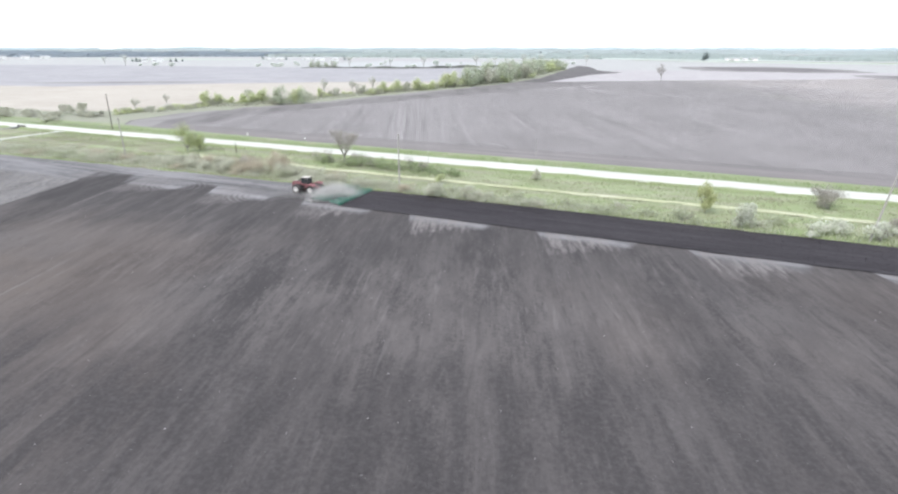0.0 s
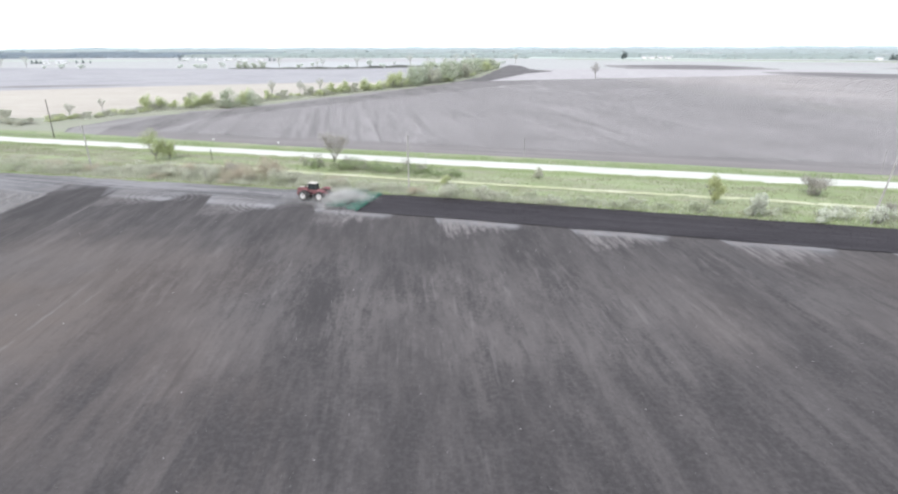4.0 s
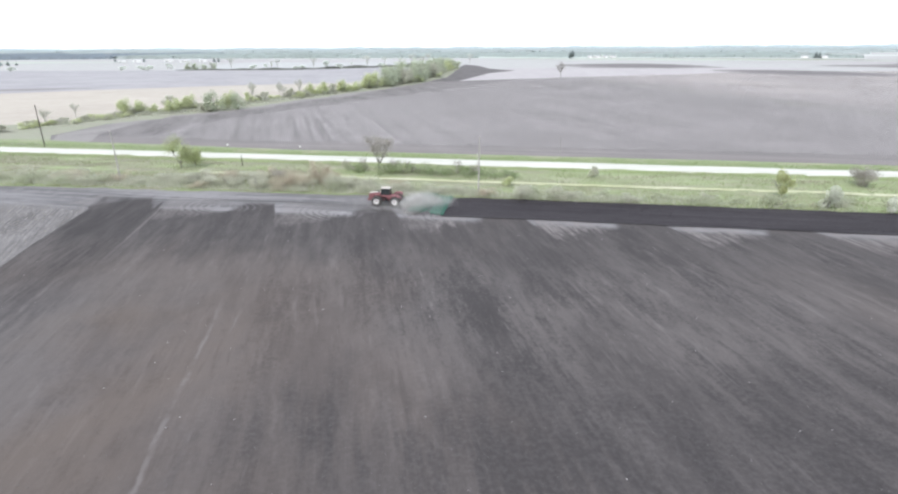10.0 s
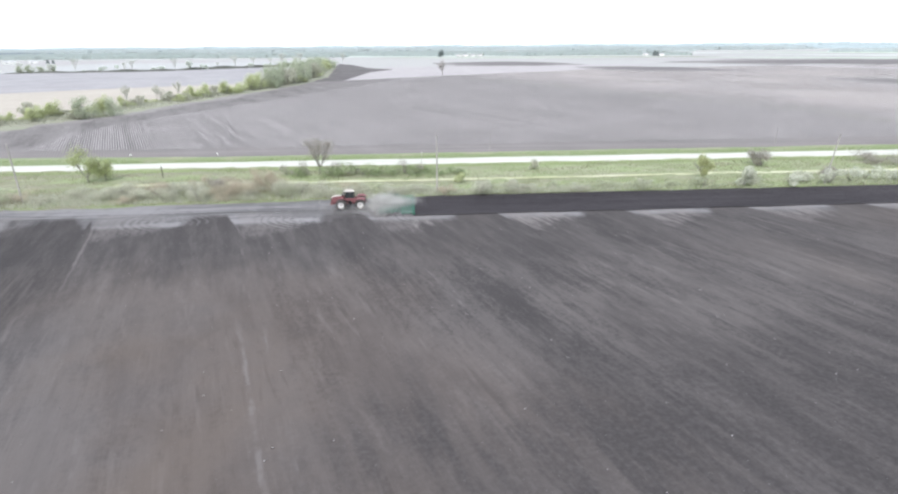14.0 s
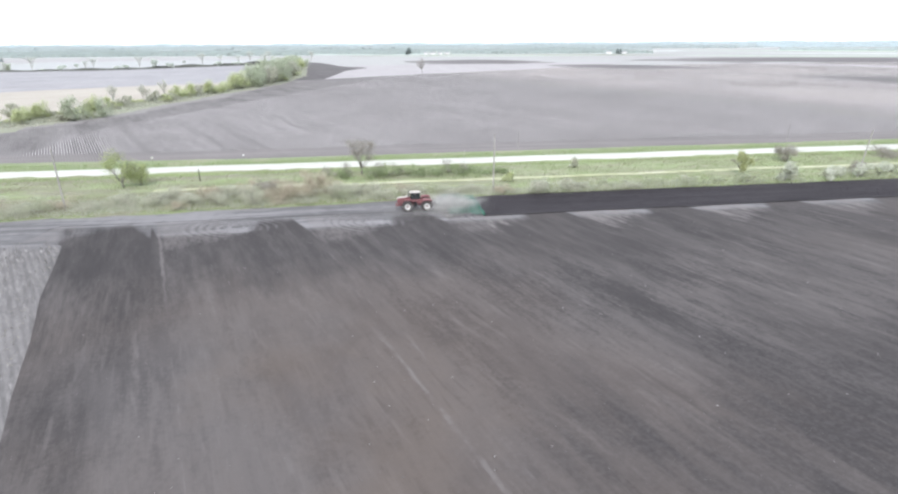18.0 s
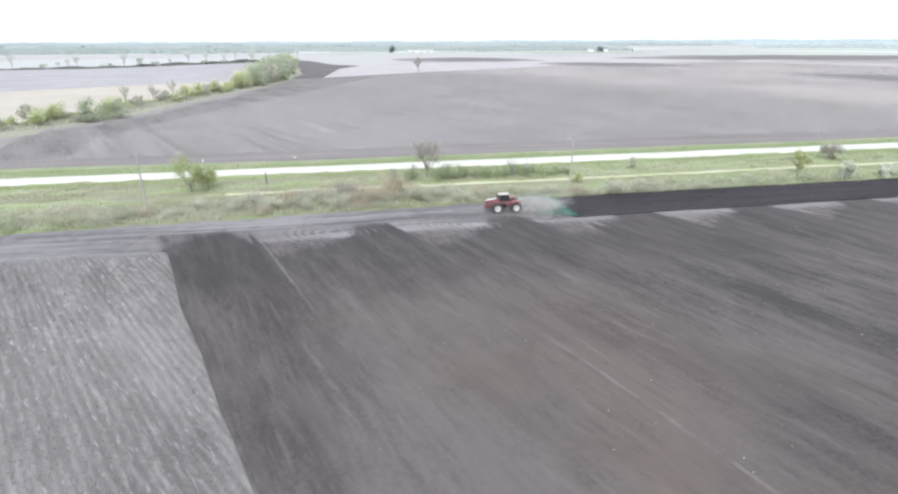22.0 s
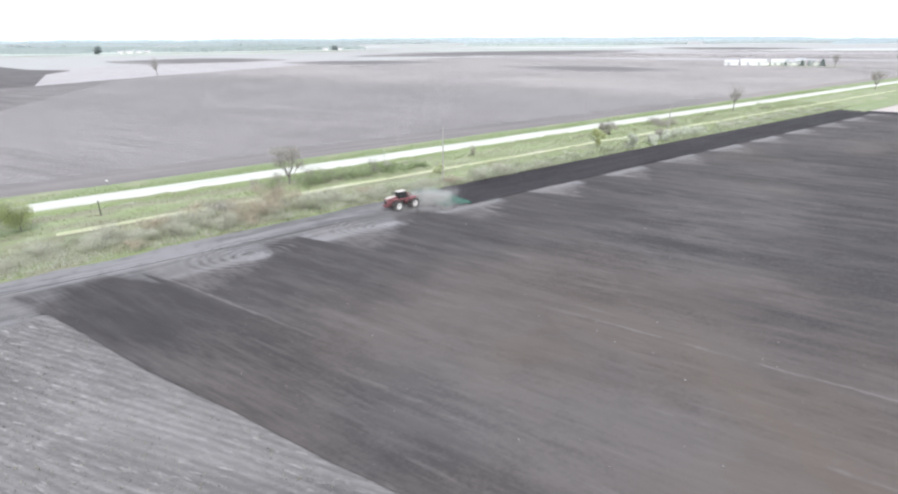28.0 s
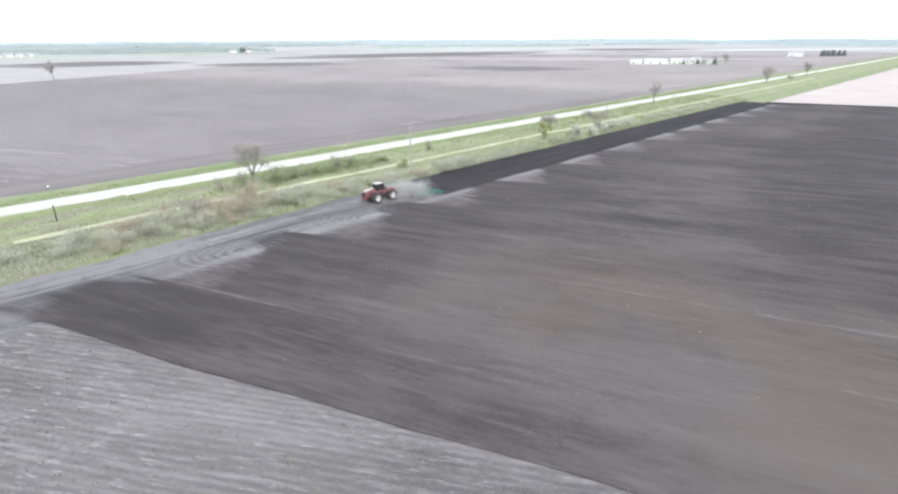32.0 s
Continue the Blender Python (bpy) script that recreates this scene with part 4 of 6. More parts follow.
# ---- plants ----
def quads(centres, normals, sizes, long=1.0):
    """Loose leaf quads as arrays."""
    n = len(centres)
    ref = rng.normal(0, 1, (n, 3))
    a = np.cross(normals, ref)
    a /= np.linalg.norm(a, axis=1, keepdims=True) + 1e-9
    b = np.cross(normals, a)
    b /= np.linalg.norm(b, axis=1, keepdims=True) + 1e-9
    a, b = a * sizes[:, None], b * sizes[:, None] * long
    co = np.stack([centres - a * 0.5 - b, centres + a - b * 0.3, centres + a * 0.4 + b, centres - a + b * 0.2], 1).reshape(-1, 3)
    return co, np.arange(4 * n).reshape(-1, 4)


def crown_mesh(name, w, h, base, count, size, material, lobes=7, flat=1.0, long=1.0):
    """A crown of many small leaves round several uneven lobes."""
    cs, rs = [], []
    for _ in range(lobes):
        t, r = rng.uniform(0, 2 * math.pi), w / 2 * math.sqrt(rng.uniform(0, 0.55))
        cs.append((r * math.cos(t), r * math.sin(t), base + (h - base) * rng.uniform(0.16, 0.78)))
        rs.append(rng.uniform(0.24, 0.42))
    cs = np.array(cs)
    pick = rng.integers(0, lobes, count)
    d = rng.normal(0, 1, (count, 3))
    d /= np.linalg.norm(d, axis=1, keepdims=True)
    rad = np.array(rs)[pick] * rng.uniform(0.35, 1.12, count)
    p = cs[pick] + d * rad[:, None] * np.array([w * 0.62, w * 0.62, (h - base) * 0.72 * flat])
    keep = p[:, 2] > 0.1
    p, d = p[keep], d[keep]
    nrm = d + rng.normal(0, 0.6, d.shape) + np.array([0, 0, 0.7])
    co, f = quads(p, nrm, size * rng.uniform(0.6, 1.4, len(p)), long)
    return arrays(name, co, f, material)


def limbs(g, tips, a, b, r, depth, spread, n=4, first=0.8):
    """A branch from a to b that splits."""
    a, b = Vector(a), Vector(b)
    mid = a.lerp(b, 0.5) + Vector(rng.normal(0, 0.04, 3)) * (b - a).length
    g.tube(a, mid, r, r * 0.85, n, False)
    g.tube(mid, b, r * 0.85, r * 0.65, n, False)
    if depth <= 2:
        tips.append(b)
    if depth == 0:
        return
    way = b - a
    count = 5 if first > 1 else 3
    for i in range(count):
        if first > 1:
            t = 2 * math.pi * (i + rng.uniform(-0.3, 0.3)) / count
            turn = Vector((math.cos(t), math.sin(t), 0)) * spread * rng.uniform(0.25, 1.25)
        else:
            turn = Vector(rng.normal(0, spread, 3))
            turn.z = abs(turn.z) * 0.9
        end = b + (way.normalized() + turn).normalized() * way.length * first * rng.uniform(0.75, 1.1)
        limbs(g, tips, b if i else mid.lerp(b, 0.7), end, r * 0.6, depth - 1, spread, 3, 0.72)


def round_tree(label, h, w, m, trunk=0.3, haze=1500, lean=0.0):
    """A bare tree with one trunk and a loose egg-shaped head of branches."""
    top = thing("bare_tree", label, "tree", "", m)
    g = Geo()
    fork = Vector((lean * trunk, 0, h * trunk))
    g.tube((0, 0, -0.2), fork, h * 0.022, h * 0.016, 7, False)
    c, half = Vector((lean * 0.6, 0, h * (1 + trunk) / 2)), Vector((w / 2, w / 2, h * (1 - trunk) / 2))
    knots = []
    for i in range(9):
        t, z = 2 * math.pi * i / 9 + rng.uniform(-0.3, 0.3), rng.uniform(-0.5, 0.85)
        r = math.sqrt(1 - z * z) * rng.uniform(0.45, 0.8)
        tip = c + Vector((half.x * r * math.cos(t), half.y * r * math.sin(t), half.z * z * 0.85))
        bend = fork.lerp(tip, 0.5) + Vector((0, 0, -0.06 * h * (1 - abs(z))))
        g.tube(fork, bend, h * 0.011, h * 0.008, 4, False)
        g.tube(bend, tip, h * 0.008, h * 0.004, 4, False)
        for _ in range(7):
            d = Vector(rng.normal(0, 1, 3)).normalized()
            d.z = abs(d.z) * 0.8 + 0.2
            end = bend.lerp(tip, rng.uniform(0.2, 1.0)) + d * h * 0.14
            g.tube(bend.lerp(tip, rng.uniform(0.1, 0.9)), end, h * 0.004, h * 0.002, 3, False)
            knots.append(tuple(end))
        knots.append(tuple(tip))
    part("trunk", g.raw("trunk"), M_BARK, top, "grey-brown trunk and forking limbs")
    knots = np.array(knots)
    p = knots[rng.integers(0, len(knots), haze)] + rng.normal(0, h * 0.05, (haze, 3))
    co, f = quads(p, rng.normal(0, 1, (haze, 3)), h * 0.0025 * rng.uniform(0.7, 1.5, haze), 11.0)
    tagged(part("branchwork", arrays("branchwork", co, f, M_BUD), M_BUD, top, "fine leafless twigs"), kind="stuff")
    return top


def bare_tree(label, category="tree", h=8.0, m=None, depth=4, haze=500, haze_mat=None, spread=0.6, lean=0.0, trunk=0.2, bark=None):
    top = thing("bare_tree", label, category, "", m)
    g, tips = Geo(), []
    limbs(g, tips, (0, 0, -0.1), (lean, 0, h * trunk), h * 0.024, depth, spread, 6, 0.27 / trunk)
    part("trunk", g.raw("trunk"), bark or M_BARK, top, "grey-brown trunk and forking limbs")
    tips = np.array([tuple(t) for t in tips])
    k = h / max(1e-3, tips[:, 2].max())
    pick = tips[rng.integers(0, len(tips), haze)]
    p = pick + rng.normal(0, h * 0.04, (haze, 3)) - np.array([0, 0, h * 0.02])
    co, f = quads(p, rng.normal(0, 1, (haze, 3)), h * 0.0035 * rng.uniform(0.7, 1.5, haze), 9.0)
    tagged(part("branchwork", arrays("branchwork", co, f, haze_mat or M_BUD), haze_mat or M_BUD, top, "fine leafless twigs"), kind="stuff")
    top.scale = (k, k, k) if not m else tuple(s * k for s in m.to_scale())
    return top


def leafy_tree(label, w, h, material, m=None, count=700, name="tree", category="tree", base=0.25, size=0.2, lobes=8, bark=None):
    top = thing(name, label, category, "", m)
    g, tips = Geo(), []
    limbs(g, tips, (0, 0, -0.15), (rng.normal(0, 0.1), rng.normal(0, 0.1), h * 0.12), h * 0.022, 2, 0.6, 5, 2.4)
    part("trunk", g.raw("trunk"), bark or M_BARK, top, "grey-brown trunk")
    part("crown", crown_mesh("crown", w, h, h * base, count, size, material, lobes), material, top)
    return top


def bush(label, w, h, material, m=None, count=500, twig=True, size=0.16, category="bush", name="bush", lobes=6):
    top = thing(name, label, category, "", m)
    if twig:
        g = Geo()
        for _ in range(14):
            t = rng.uniform(0, 2 * math.pi)
            r = w * 0.45 * rng.uniform(0.3, 1)
            g.tube((rng.normal(0, 0.2), rng.normal(0, 0.2), -0.1), (r * math.cos(t), r * math.sin(t), h * rng.uniform(0.6, 0.95)), 0.035, 0.012, 3, False)
        tagged(part("stem_clump", g.raw("stem_clump"), M_BARK, top, "thin grey stems"), kind="stuff")
    if material in (M_BRUSH, M_RUST, M_BUD):  # leafless: thin twigs in place of leaves
        tagged(part("branchwork", crown_mesh("branchwork", w, h, 0.05, int(count * 2.2), size * 0.32, material, lobes + 3, 1.0, 6.0), material, top), kind="stuff")
    else:
        part("foliage", crown_mesh("foliage", w, h, 0.05, count, size, material, lobes), material, top)
    return top


def at(x, y, s=1.0, z=0.2):
    return pose(x, y, z, 0, 0, float(rng.uniform(0, 360))) @ Matrix.Scale(s, 4)


# trees and bushes along the grass strip
round_tree("bare grey tree with a rounded twiggy crown beside the road", 10.8, 11.0, at(-82.6, 139.6), 0.16, 3200)
leafy_tree("young two-stemmed tree in fresh yellow-green leaf", 8.4, 9.8, M_LEAF_Y, at(-139.4, 134.8), 4300, size=0.10, base=0.03, lobes=14)
leafy_tree("slim young tree in thin yellow-green leaf", 6.0, 8.0, M_LEAF_Y, at(-136.0, 136.4), 2500, size=0.10, base=0.03, lobes=10)
bush("rusty brown leafless thicket in tall grass", 11.5, 4.4, M_RUST, at(-100.4, 120.8), 3000, size=0.085, lobes=13)
bush("rusty brown tall thicket in tall grass", 7.5, 6.2, M_RUST, at(-93.5, 123.3), 2600, size=0.085, lobes=9)
bush("grey-brown leafless thicket beside the lane", 6.5, 4.2, M_BRUSH, at(-88.0, 119.0), 1800, size=0.085, lobes=9)
for x, y, w, h in ((-88, 137.0, 7, 2.8), (-79, 136.0, 8, 3.0), (-75.5, 137.0, 8, 3.5), (-71, 136.4, 9, 3.2), (-66.5, 137.2, 9, 3.3), (-62, 136.6, 9, 2.8), (-57.5, 137, 9, 2.3), (-52.5, 136.4, 8, 1.8), (-47, 137, 7, 1.5)):
    bush("green low bush grown together in a row by the road", w, h, M_LEAF_G, at(x, y), 1300, size=0.095, lobes=14)
for x, y, w, h in ((-134.0, 120.5, 8, 2.6), (-126.0, 117.5, 8, 3.0), (-119.5, 116.8, 7, 2.6), (-113.0, 116.0, 7, 3.0), (-105.5, 114.6, 5, 3.4), (-107.5, 118.5, 6, 3.2), (-148.0, 114.5, 9, 2.6), (-157.0, 112.5, 9, 2.6), (-166.0, 112.0, 8, 2.4), (-178.0, 113.0, 9, 2.4), (-190.0, 114.0, 9, 2.2)):
    if x > -140:
        bush("grey leafless brush at the edge of the field", w, h, M_BRUSH, at(x, y), 1700, size=0.085, lobes=11)
    else:
        bush("olive half-leafed brush at the edge of the field", w, h, M_LEAF_S, at(x, y), 1400, size=0.08, lobes=11)
bush("bright yellow-green sapling at a pole", 3.4, 3.7, M_HEDGE_Y, at(-46.2, 127.2), 900, name="sapling", size=0.13)
bush("small grey bush beside the road", 3.4, 3.4, M_BRUSH, at(-24.9, 139.4), 420, size=0.12)
leafy_tree("slim olive-coloured upright shrub", 4.8, 6.6, M_OLIVE, at(15.0, 124.0), 1500, base=0.05, size=0.14, lobes=8)
bush("rounded bush in pale white blossom", 6.6, 5.2, M_BLOOM, at(20.6, 116.2), 1500, size=0.15)
bush("grey rounded bush beside the road", 8.5, 5.6, M_BUD, at(38.8, 138.0), 1700, size=0.12)
bush("grey-green brush at the field edge", 7.0, 3.0, M_LEAF_S, at(11.0, 116.0), 700, size=0.13)
bush("grey-brown brush at the field edge", 7.0, 4.0, M_BRUSH, at(-42.0, 115.6), 800, size=0.13)
bush("grey-brown brush at the field edge", 6.0, 2.8, M_BRUSH, at(-34.5, 115.8), 600, size=0.13)
for x, y, w, h in ((33, 116.6, 6, 3.2), (38, 118.6, 6, 3.0), (43, 117.0, 6, 3.6), (49.5, 118.4, 7, 4.0), (55, 120.2, 7, 4.0), (61, 118.5, 7, 3.0), (68, 119.5, 7, 2.8)):
    bush("low bush speckled with white blossom", w, h, M_BLOOM, at(x, y), 900, size=0.13)
bush("rose-brown brush among blossom", 5.5, 3.6, M_BUD, at(46.0, 122.0), 600, size=0.13)
bush("dark grey spreading bush beside the road", 13.0, 3.6, M_BUD, at(73.5, 138.6), 1300, size=0.14, lobes=9)
bush("grey-green low bush in the grass", 7.5, 3.0, M_LEAF_S, at(160.5, 138.8), 500, size=0.15)
bush("grey-green low bush in the grass", 6.0, 1.7, M_LEAF_S, at(118.8, 143.0), 350, size=0.14)
bush("dark round bush in the grass", 8.0, 4.6, M_LEAF_S, at(389, 141), 400, size=0.22)
for x, y, w, h in ((88, 119, 9, 2.6), (100, 120, 9, 2.8), (112, 119.5, 9, 2.4), (126, 120, 8, 2.2), (142, 121, 10, 2.2), (158, 120, 9, 1.8), (172, 119, 8, 1.8)):
    bush("dry grey brush at the field edge", w, h, M_BRUSH, at(x, y), 500, size=0.14)
round_tree("bare vase-shaped tree beside the road", 12.6, 9.0, at(139.0, 143.0), 0.34, 750)
round_tree("bare round-headed tree beside the road", 12.5, 12.5, at(321, 141), 0.22, 2600)
round_tree("tall bare tree beside the road", 14.5, 10.5, at(444, 143), 0.28, 1600)
round_tree("lone leaning bare tree at a field boundary", 17.0, 10.0, at(-20.0, 611, z=-0.05), 0.3, 1100, 3.6)
for x, y, w, h, mat in ((-124.0, 121.0, 8, 3.2, M_BRUSH), (-117.5, 120.5, 9, 3.6, M_RUST), (-111.0, 119.6, 8, 3.4, M_BRUSH), (-96.0, 118.2, 9, 4.2, M_RUST), (-90.5, 121.6, 8, 4.6, M_RUST), (-84.0, 119.2, 8, 3.2, M_BRUSH), (-104.0, 122.4, 9, 4.0, M_BUD), (-78.0, 117.6, 8, 2.6, M_BRUSH), (-70.5, 116.6, 8, 2.4, M_BRUSH), (-62.0, 116.0, 8, 2.4, M_BRUSH)):
    bush("tangled leafless thicket grown together along the field edge", w, h, mat, at(x, y), 1700, size=0.085, lobes=11)
for x, y, w, h, k in ((-196, 112, 10, 2.4, 0), (-187, 117, 11, 2.6, 1), (-180, 112, 9, 2.2, 2), (-173, 119, 10, 2.8, 0), (-168, 115, 9, 2.6, 1), (-161, 120, 10, 2.6, 0), (-158, 116, 10, 3.0, 2), (-152, 113.5, 9, 2.6, 0), (-150, 120.5, 9, 2.4, 1), (-145, 117.5, 8, 2.6, 2), (-139, 114.4, 6, 1.8, 0), (-128, 121.5, 7, 2.0, 1), (-121, 114.0, 6, 1.8, 2), (-112.5, 122.6, 7, 2.6, 0), (-100, 115.2, 7, 2.4, 2), (-94, 115.0, 7, 2.6, 0), (-86, 115.8, 7, 2.2, 1), (-80, 121.5, 7, 2.4, 0), (-73, 120.6, 7, 2.0, 2), (-65, 119.5, 7, 2.0, 1), (-57, 118.6, 6, 1.8, 0), (-50, 116.6, 6, 1.8, 2)):
    bush("tangled grey-brown brush in the rough grass", w, h, (M_BRUSH, M_LEAF_S, M_RUST)[k], at(x, y), 1100, size=0.085, lobes=11)
for x, y, w, h, k in ((-40, 119.5, 5, 1.6, 0), (-31, 117.0, 6, 1.9, 1), (-24, 120.6, 5, 1.4, 0), (-19, 116.4, 6, 1.7, 1), (-12, 118.8, 6, 1.9, 0), (-5, 116.6, 6, 1.8, 0), (-1, 121.4, 5, 1.3, 1), (4, 118.2, 6, 1.7, 0), (24, 118.6, 6, 1.8, 1), (27, 122.2, 5, 1.5, 0), (64, 118.6, 7, 2.0, 0), (72, 121.0, 7, 1.9, 1), (80, 117.8, 7, 2.1, 0), (94, 122.6, 8, 2.0, 1), (106, 117.6, 7, 1.8, 0)):
    bush("low grey-green clump of weeds in the grass", w, h, (M_LEAF_S, M_BRUSH)[k], at(x, y), 700, size=0.09, lobes=9)
for x, y, w, h in ((-91, 138.2, 4, 3.6), (-86.5, 137.4, 4, 4.6), (-78.0, 138.6, 4, 4.2), (-73.0, 138.0, 4, 3.4), (-60.0, 138.0, 4.5, 4.4), (-56.0, 137.6, 3.5, 3.2)):
    bush("thin grey leafless shrub among green bushes", w, h, M_BUD, at(x, y), 330, size=0.085)
bush("reddish bare brush on the roadside", 6.5, 3.8, M_RUST, at(-108, 124.5), 500, size=0.12)

# hedgerow that runs away from the road
kinds = [
    leafy_tree("hedgerow tree in bright yellow-green leaf", 8.0, 8.5, M_HEDGE_Y, at(-226, 258), 1900, size=0.2, base=0.0, bark=M_BARK_P, name="hedgerow_tree", lobes=15),
    leafy_tree("hedgerow tree in bright yellow-green leaf", 7.0, 7.2, M_HEDGE_Y, at(-212, 312), 1500, size=0.2, base=0.0, bark=M_BARK_P, name="hedgerow_tree", lobes=14),
    leafy_tree("rounded grey-green hedgerow tree", 9.0, 9.2, M_HEDGE_S, at(-203, 281), 1900, size=0.2, base=0.0, bark=M_BARK_P, name="hedgerow_tree", lobes=16),
    leafy_tree("low green shrub in the hedgerow", 6.5, 5.4, M_HEDGE_Y, at(-236, 256), 800, size=0.2, base=0.03, bark=M_BARK_P, name="hedgerow_shrub", category="bush", lobes=12),
    leafy_tree("grey leafless hedgerow shrub", 6.0, 4.6, M_HEDGE_B, at(-240, 246), 800, size=0.17, base=0.03, bark=M_BARK_P, name="hedgerow_shrub", category="bush", lobes=12),
    bare_tree("bare grey hedgerow tree", h=8.5, m=at(-206, 345), depth=3, haze=600, haze_mat=M_HEDGE_B, bark=M_BARK_P),
]
for ob in kinds:
    tagged(ob, group="hedgerow")
KIND_W, KIND_H = (8.0, 7.0, 9.0, 6.5, 6.0, 6.0), (8.5, 7.2, 9.2, 5.4, 4.6, 8.5)


def hedge_plant(k, x, y, w, h):
    copy_thing(kinds[k], at(x, y, 1.0, -0.05) @ Matrix.Diagonal((w / KIND_W[k], w / KIND_W[k], h / KIND_H[k], 1)))


# kind, place, width, height of those that rise over the rest
for k, x, y, w, h in ((0, -243, 246.5, 9, 10), (0, -237, 250, 8, 8.5), (4, -236, 271, 9, 9), (0, -230, 266, 11, 7), (0, -224, 272, 10, 10), (2, -211.5, 272, 13, 11), (0, -209, 281.5, 9, 11), (4, -213.5, 268, 9, 5), (4, -213, 298, 9, 6), (5, -211, 314, 6, 12.5), (4, -209, 322, 9, 7), (5, -205, 338, 5, 11), (4, -202, 345, 9, 8), (5, -199, 355, 6, 12), (1, -196, 362, 9, 9.5), (1, -191, 374, 10, 10), (4, -189, 386, 9, 8), (1, -184, 398, 12, 10), (3, -180, 412, 10, 8), (1, -176, 430, 12, 13), (0, -171, 442, 14, 15), (2, -166, 458, 15, 17), (2, -170, 476, 18, 19), (4, -160, 488, 16, 17), (2, -164, 508, 19, 23), (2, -156, 524, 17, 22), (4, -160, 548, 16, 20), (2, -163, 566, 20, 23), (4, -155, 584, 18, 19), (2, -160, 610, 20, 23), (4, -166, 640, 18, 20), (2, -162, 668, 20, 22), (2, -170, 704, 22, 21), (0, -166, 738, 18, 18), (2, -174, 776, 22, 20), (2, -170, 820, 22, 18), (4, -180, 860, 20, 16), (4, -281, 199, 6, 5.2), (4, -276, 190, 5, 5.5), (5, -263, 236, 5, 7), (5, -252, 207, 6, 7.5), (4, -287, 203, 5, 5), (4, -283, 191, 6, 5.5), (4, -262, 187, 7, 3), (4, -256, 185, 7, 3), (3, -253, 198, 8, 3.2), (4, -256, 204, 7, 3.4), (4, -250, 213, 8, 3.4), (4, -247, 222, 8, 3.6), (3, -247, 230, 8, 3.4), (4, -243, 238, 8, 3.6), (4, -258, 168, 9, 2.4), (4, -268, 173, 10, 2.6), (4, -276, 181, 9, 2.8), (4, -284, 176, 10, 2.6), (4, -296, 182, 10, 3), (4, -294, 169, 10, 2.4), (4, -308, 176, 11, 2.6), (4, -268, 190, 8, 3), (4, -320, 183, 11, 3)):
    hedge_plant(k, x, y, w * float(np.interp(y, [300, 430, 480], [1.0, 1.15, 1.35])), h * float(np.interp(y, [430, 480, 800], [1.0, 0.92, 0.85])))
hedge_x, hedge_y = np.array(HEDGE).T
walked = np.concatenate([[0], np.cumsum(np.hypot(np.diff(hedge_x), np.diff(hedge_y)))])
go = 4.0
while go < walked[-1]:
    x = float(np.interp(go, walked, hedge_x) + rng.normal(0, 3.5))
    y = float(np.interp(go, walked, hedge_y) + rng.normal(0, 2.0))
    h = float(np.interp(y, [180, 250, 300, 400, 450, 520, 850], [2.6, 3.4, 4.2, 5.2, 7.0, 9.0, 9.0]) * rng.uniform(0.6, 1.2))
    hedge_plant((4, 3, 4, 1, 4, 3)[rng.integers(0, 6)], x, y, h * float(rng.uniform(1.3, 2.1)), h)
    go += h * float(rng.uniform(0.8, 1.5)) + 1.0
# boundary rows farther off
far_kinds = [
    bare_tree("haze-paled bare tree in a distant hedge", h=9.0, m=at(-520, 792, z=-0.1), depth=3, haze=420, haze_mat=M_FARLEAF, bark=M_BARK_P),
    leafy_tree("haze-paled low shrub in a distant hedge", 7.0, 3.6, M_FARLEAF, at(-372, 856, z=-0.1), 320, size=0.3, base=0.02, bark=M_BARK_P, name="hedge_shrub", category="bush"),
    leafy_tree("haze-paled rounded tree in a distant hedge", 8.0, 7.5, M_FARLEAF, at(-455, 820, z=-0.1), 420, size=0.32, base=0.06, bark=M_BARK_P, name="hedge_tree"),
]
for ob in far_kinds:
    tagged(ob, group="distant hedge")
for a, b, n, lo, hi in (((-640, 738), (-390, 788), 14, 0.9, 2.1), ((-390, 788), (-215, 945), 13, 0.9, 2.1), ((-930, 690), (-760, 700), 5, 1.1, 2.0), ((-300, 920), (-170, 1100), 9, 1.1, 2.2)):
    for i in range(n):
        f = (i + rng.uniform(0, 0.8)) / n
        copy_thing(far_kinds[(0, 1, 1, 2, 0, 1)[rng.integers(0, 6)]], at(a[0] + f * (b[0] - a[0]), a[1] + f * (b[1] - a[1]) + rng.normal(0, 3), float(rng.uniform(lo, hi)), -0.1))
grid("far_bank", np.linspace(0, 1, 90), np.array([-1.0, -0.5, 0.5, 1.0]), lambda U, W: (np.interp(U, [0, 0.25, 0.42, 0.6, 1], [-555, -460, -390, -340, -198]), np.interp(U, [0, 0.25, 0.42, 0.6, 1], [748, 766, 782, 832, 948]) + W * (4 + 2 * np.sin(U * 40))), lambda U, W: -0.1 + (6.0 + 1.4 * np.sin(U * 60) + 0.9 * np.sin(U * 23)) * (1 - np.abs(W)) * np.interp(U, [0, 0.1, 0.5, 1], [0.2, 0.6, 0.8, 1.5]), M_BANK, "dark rough bank under a distant hedge")


for x, y, s in ((-540, 752, 1.3), (-531, 757, 1.5), (-522, 763, 1.2), (-512, 769, 1.4)):
    hedge_plant(2, x, y, 9 * s, 7 * s)
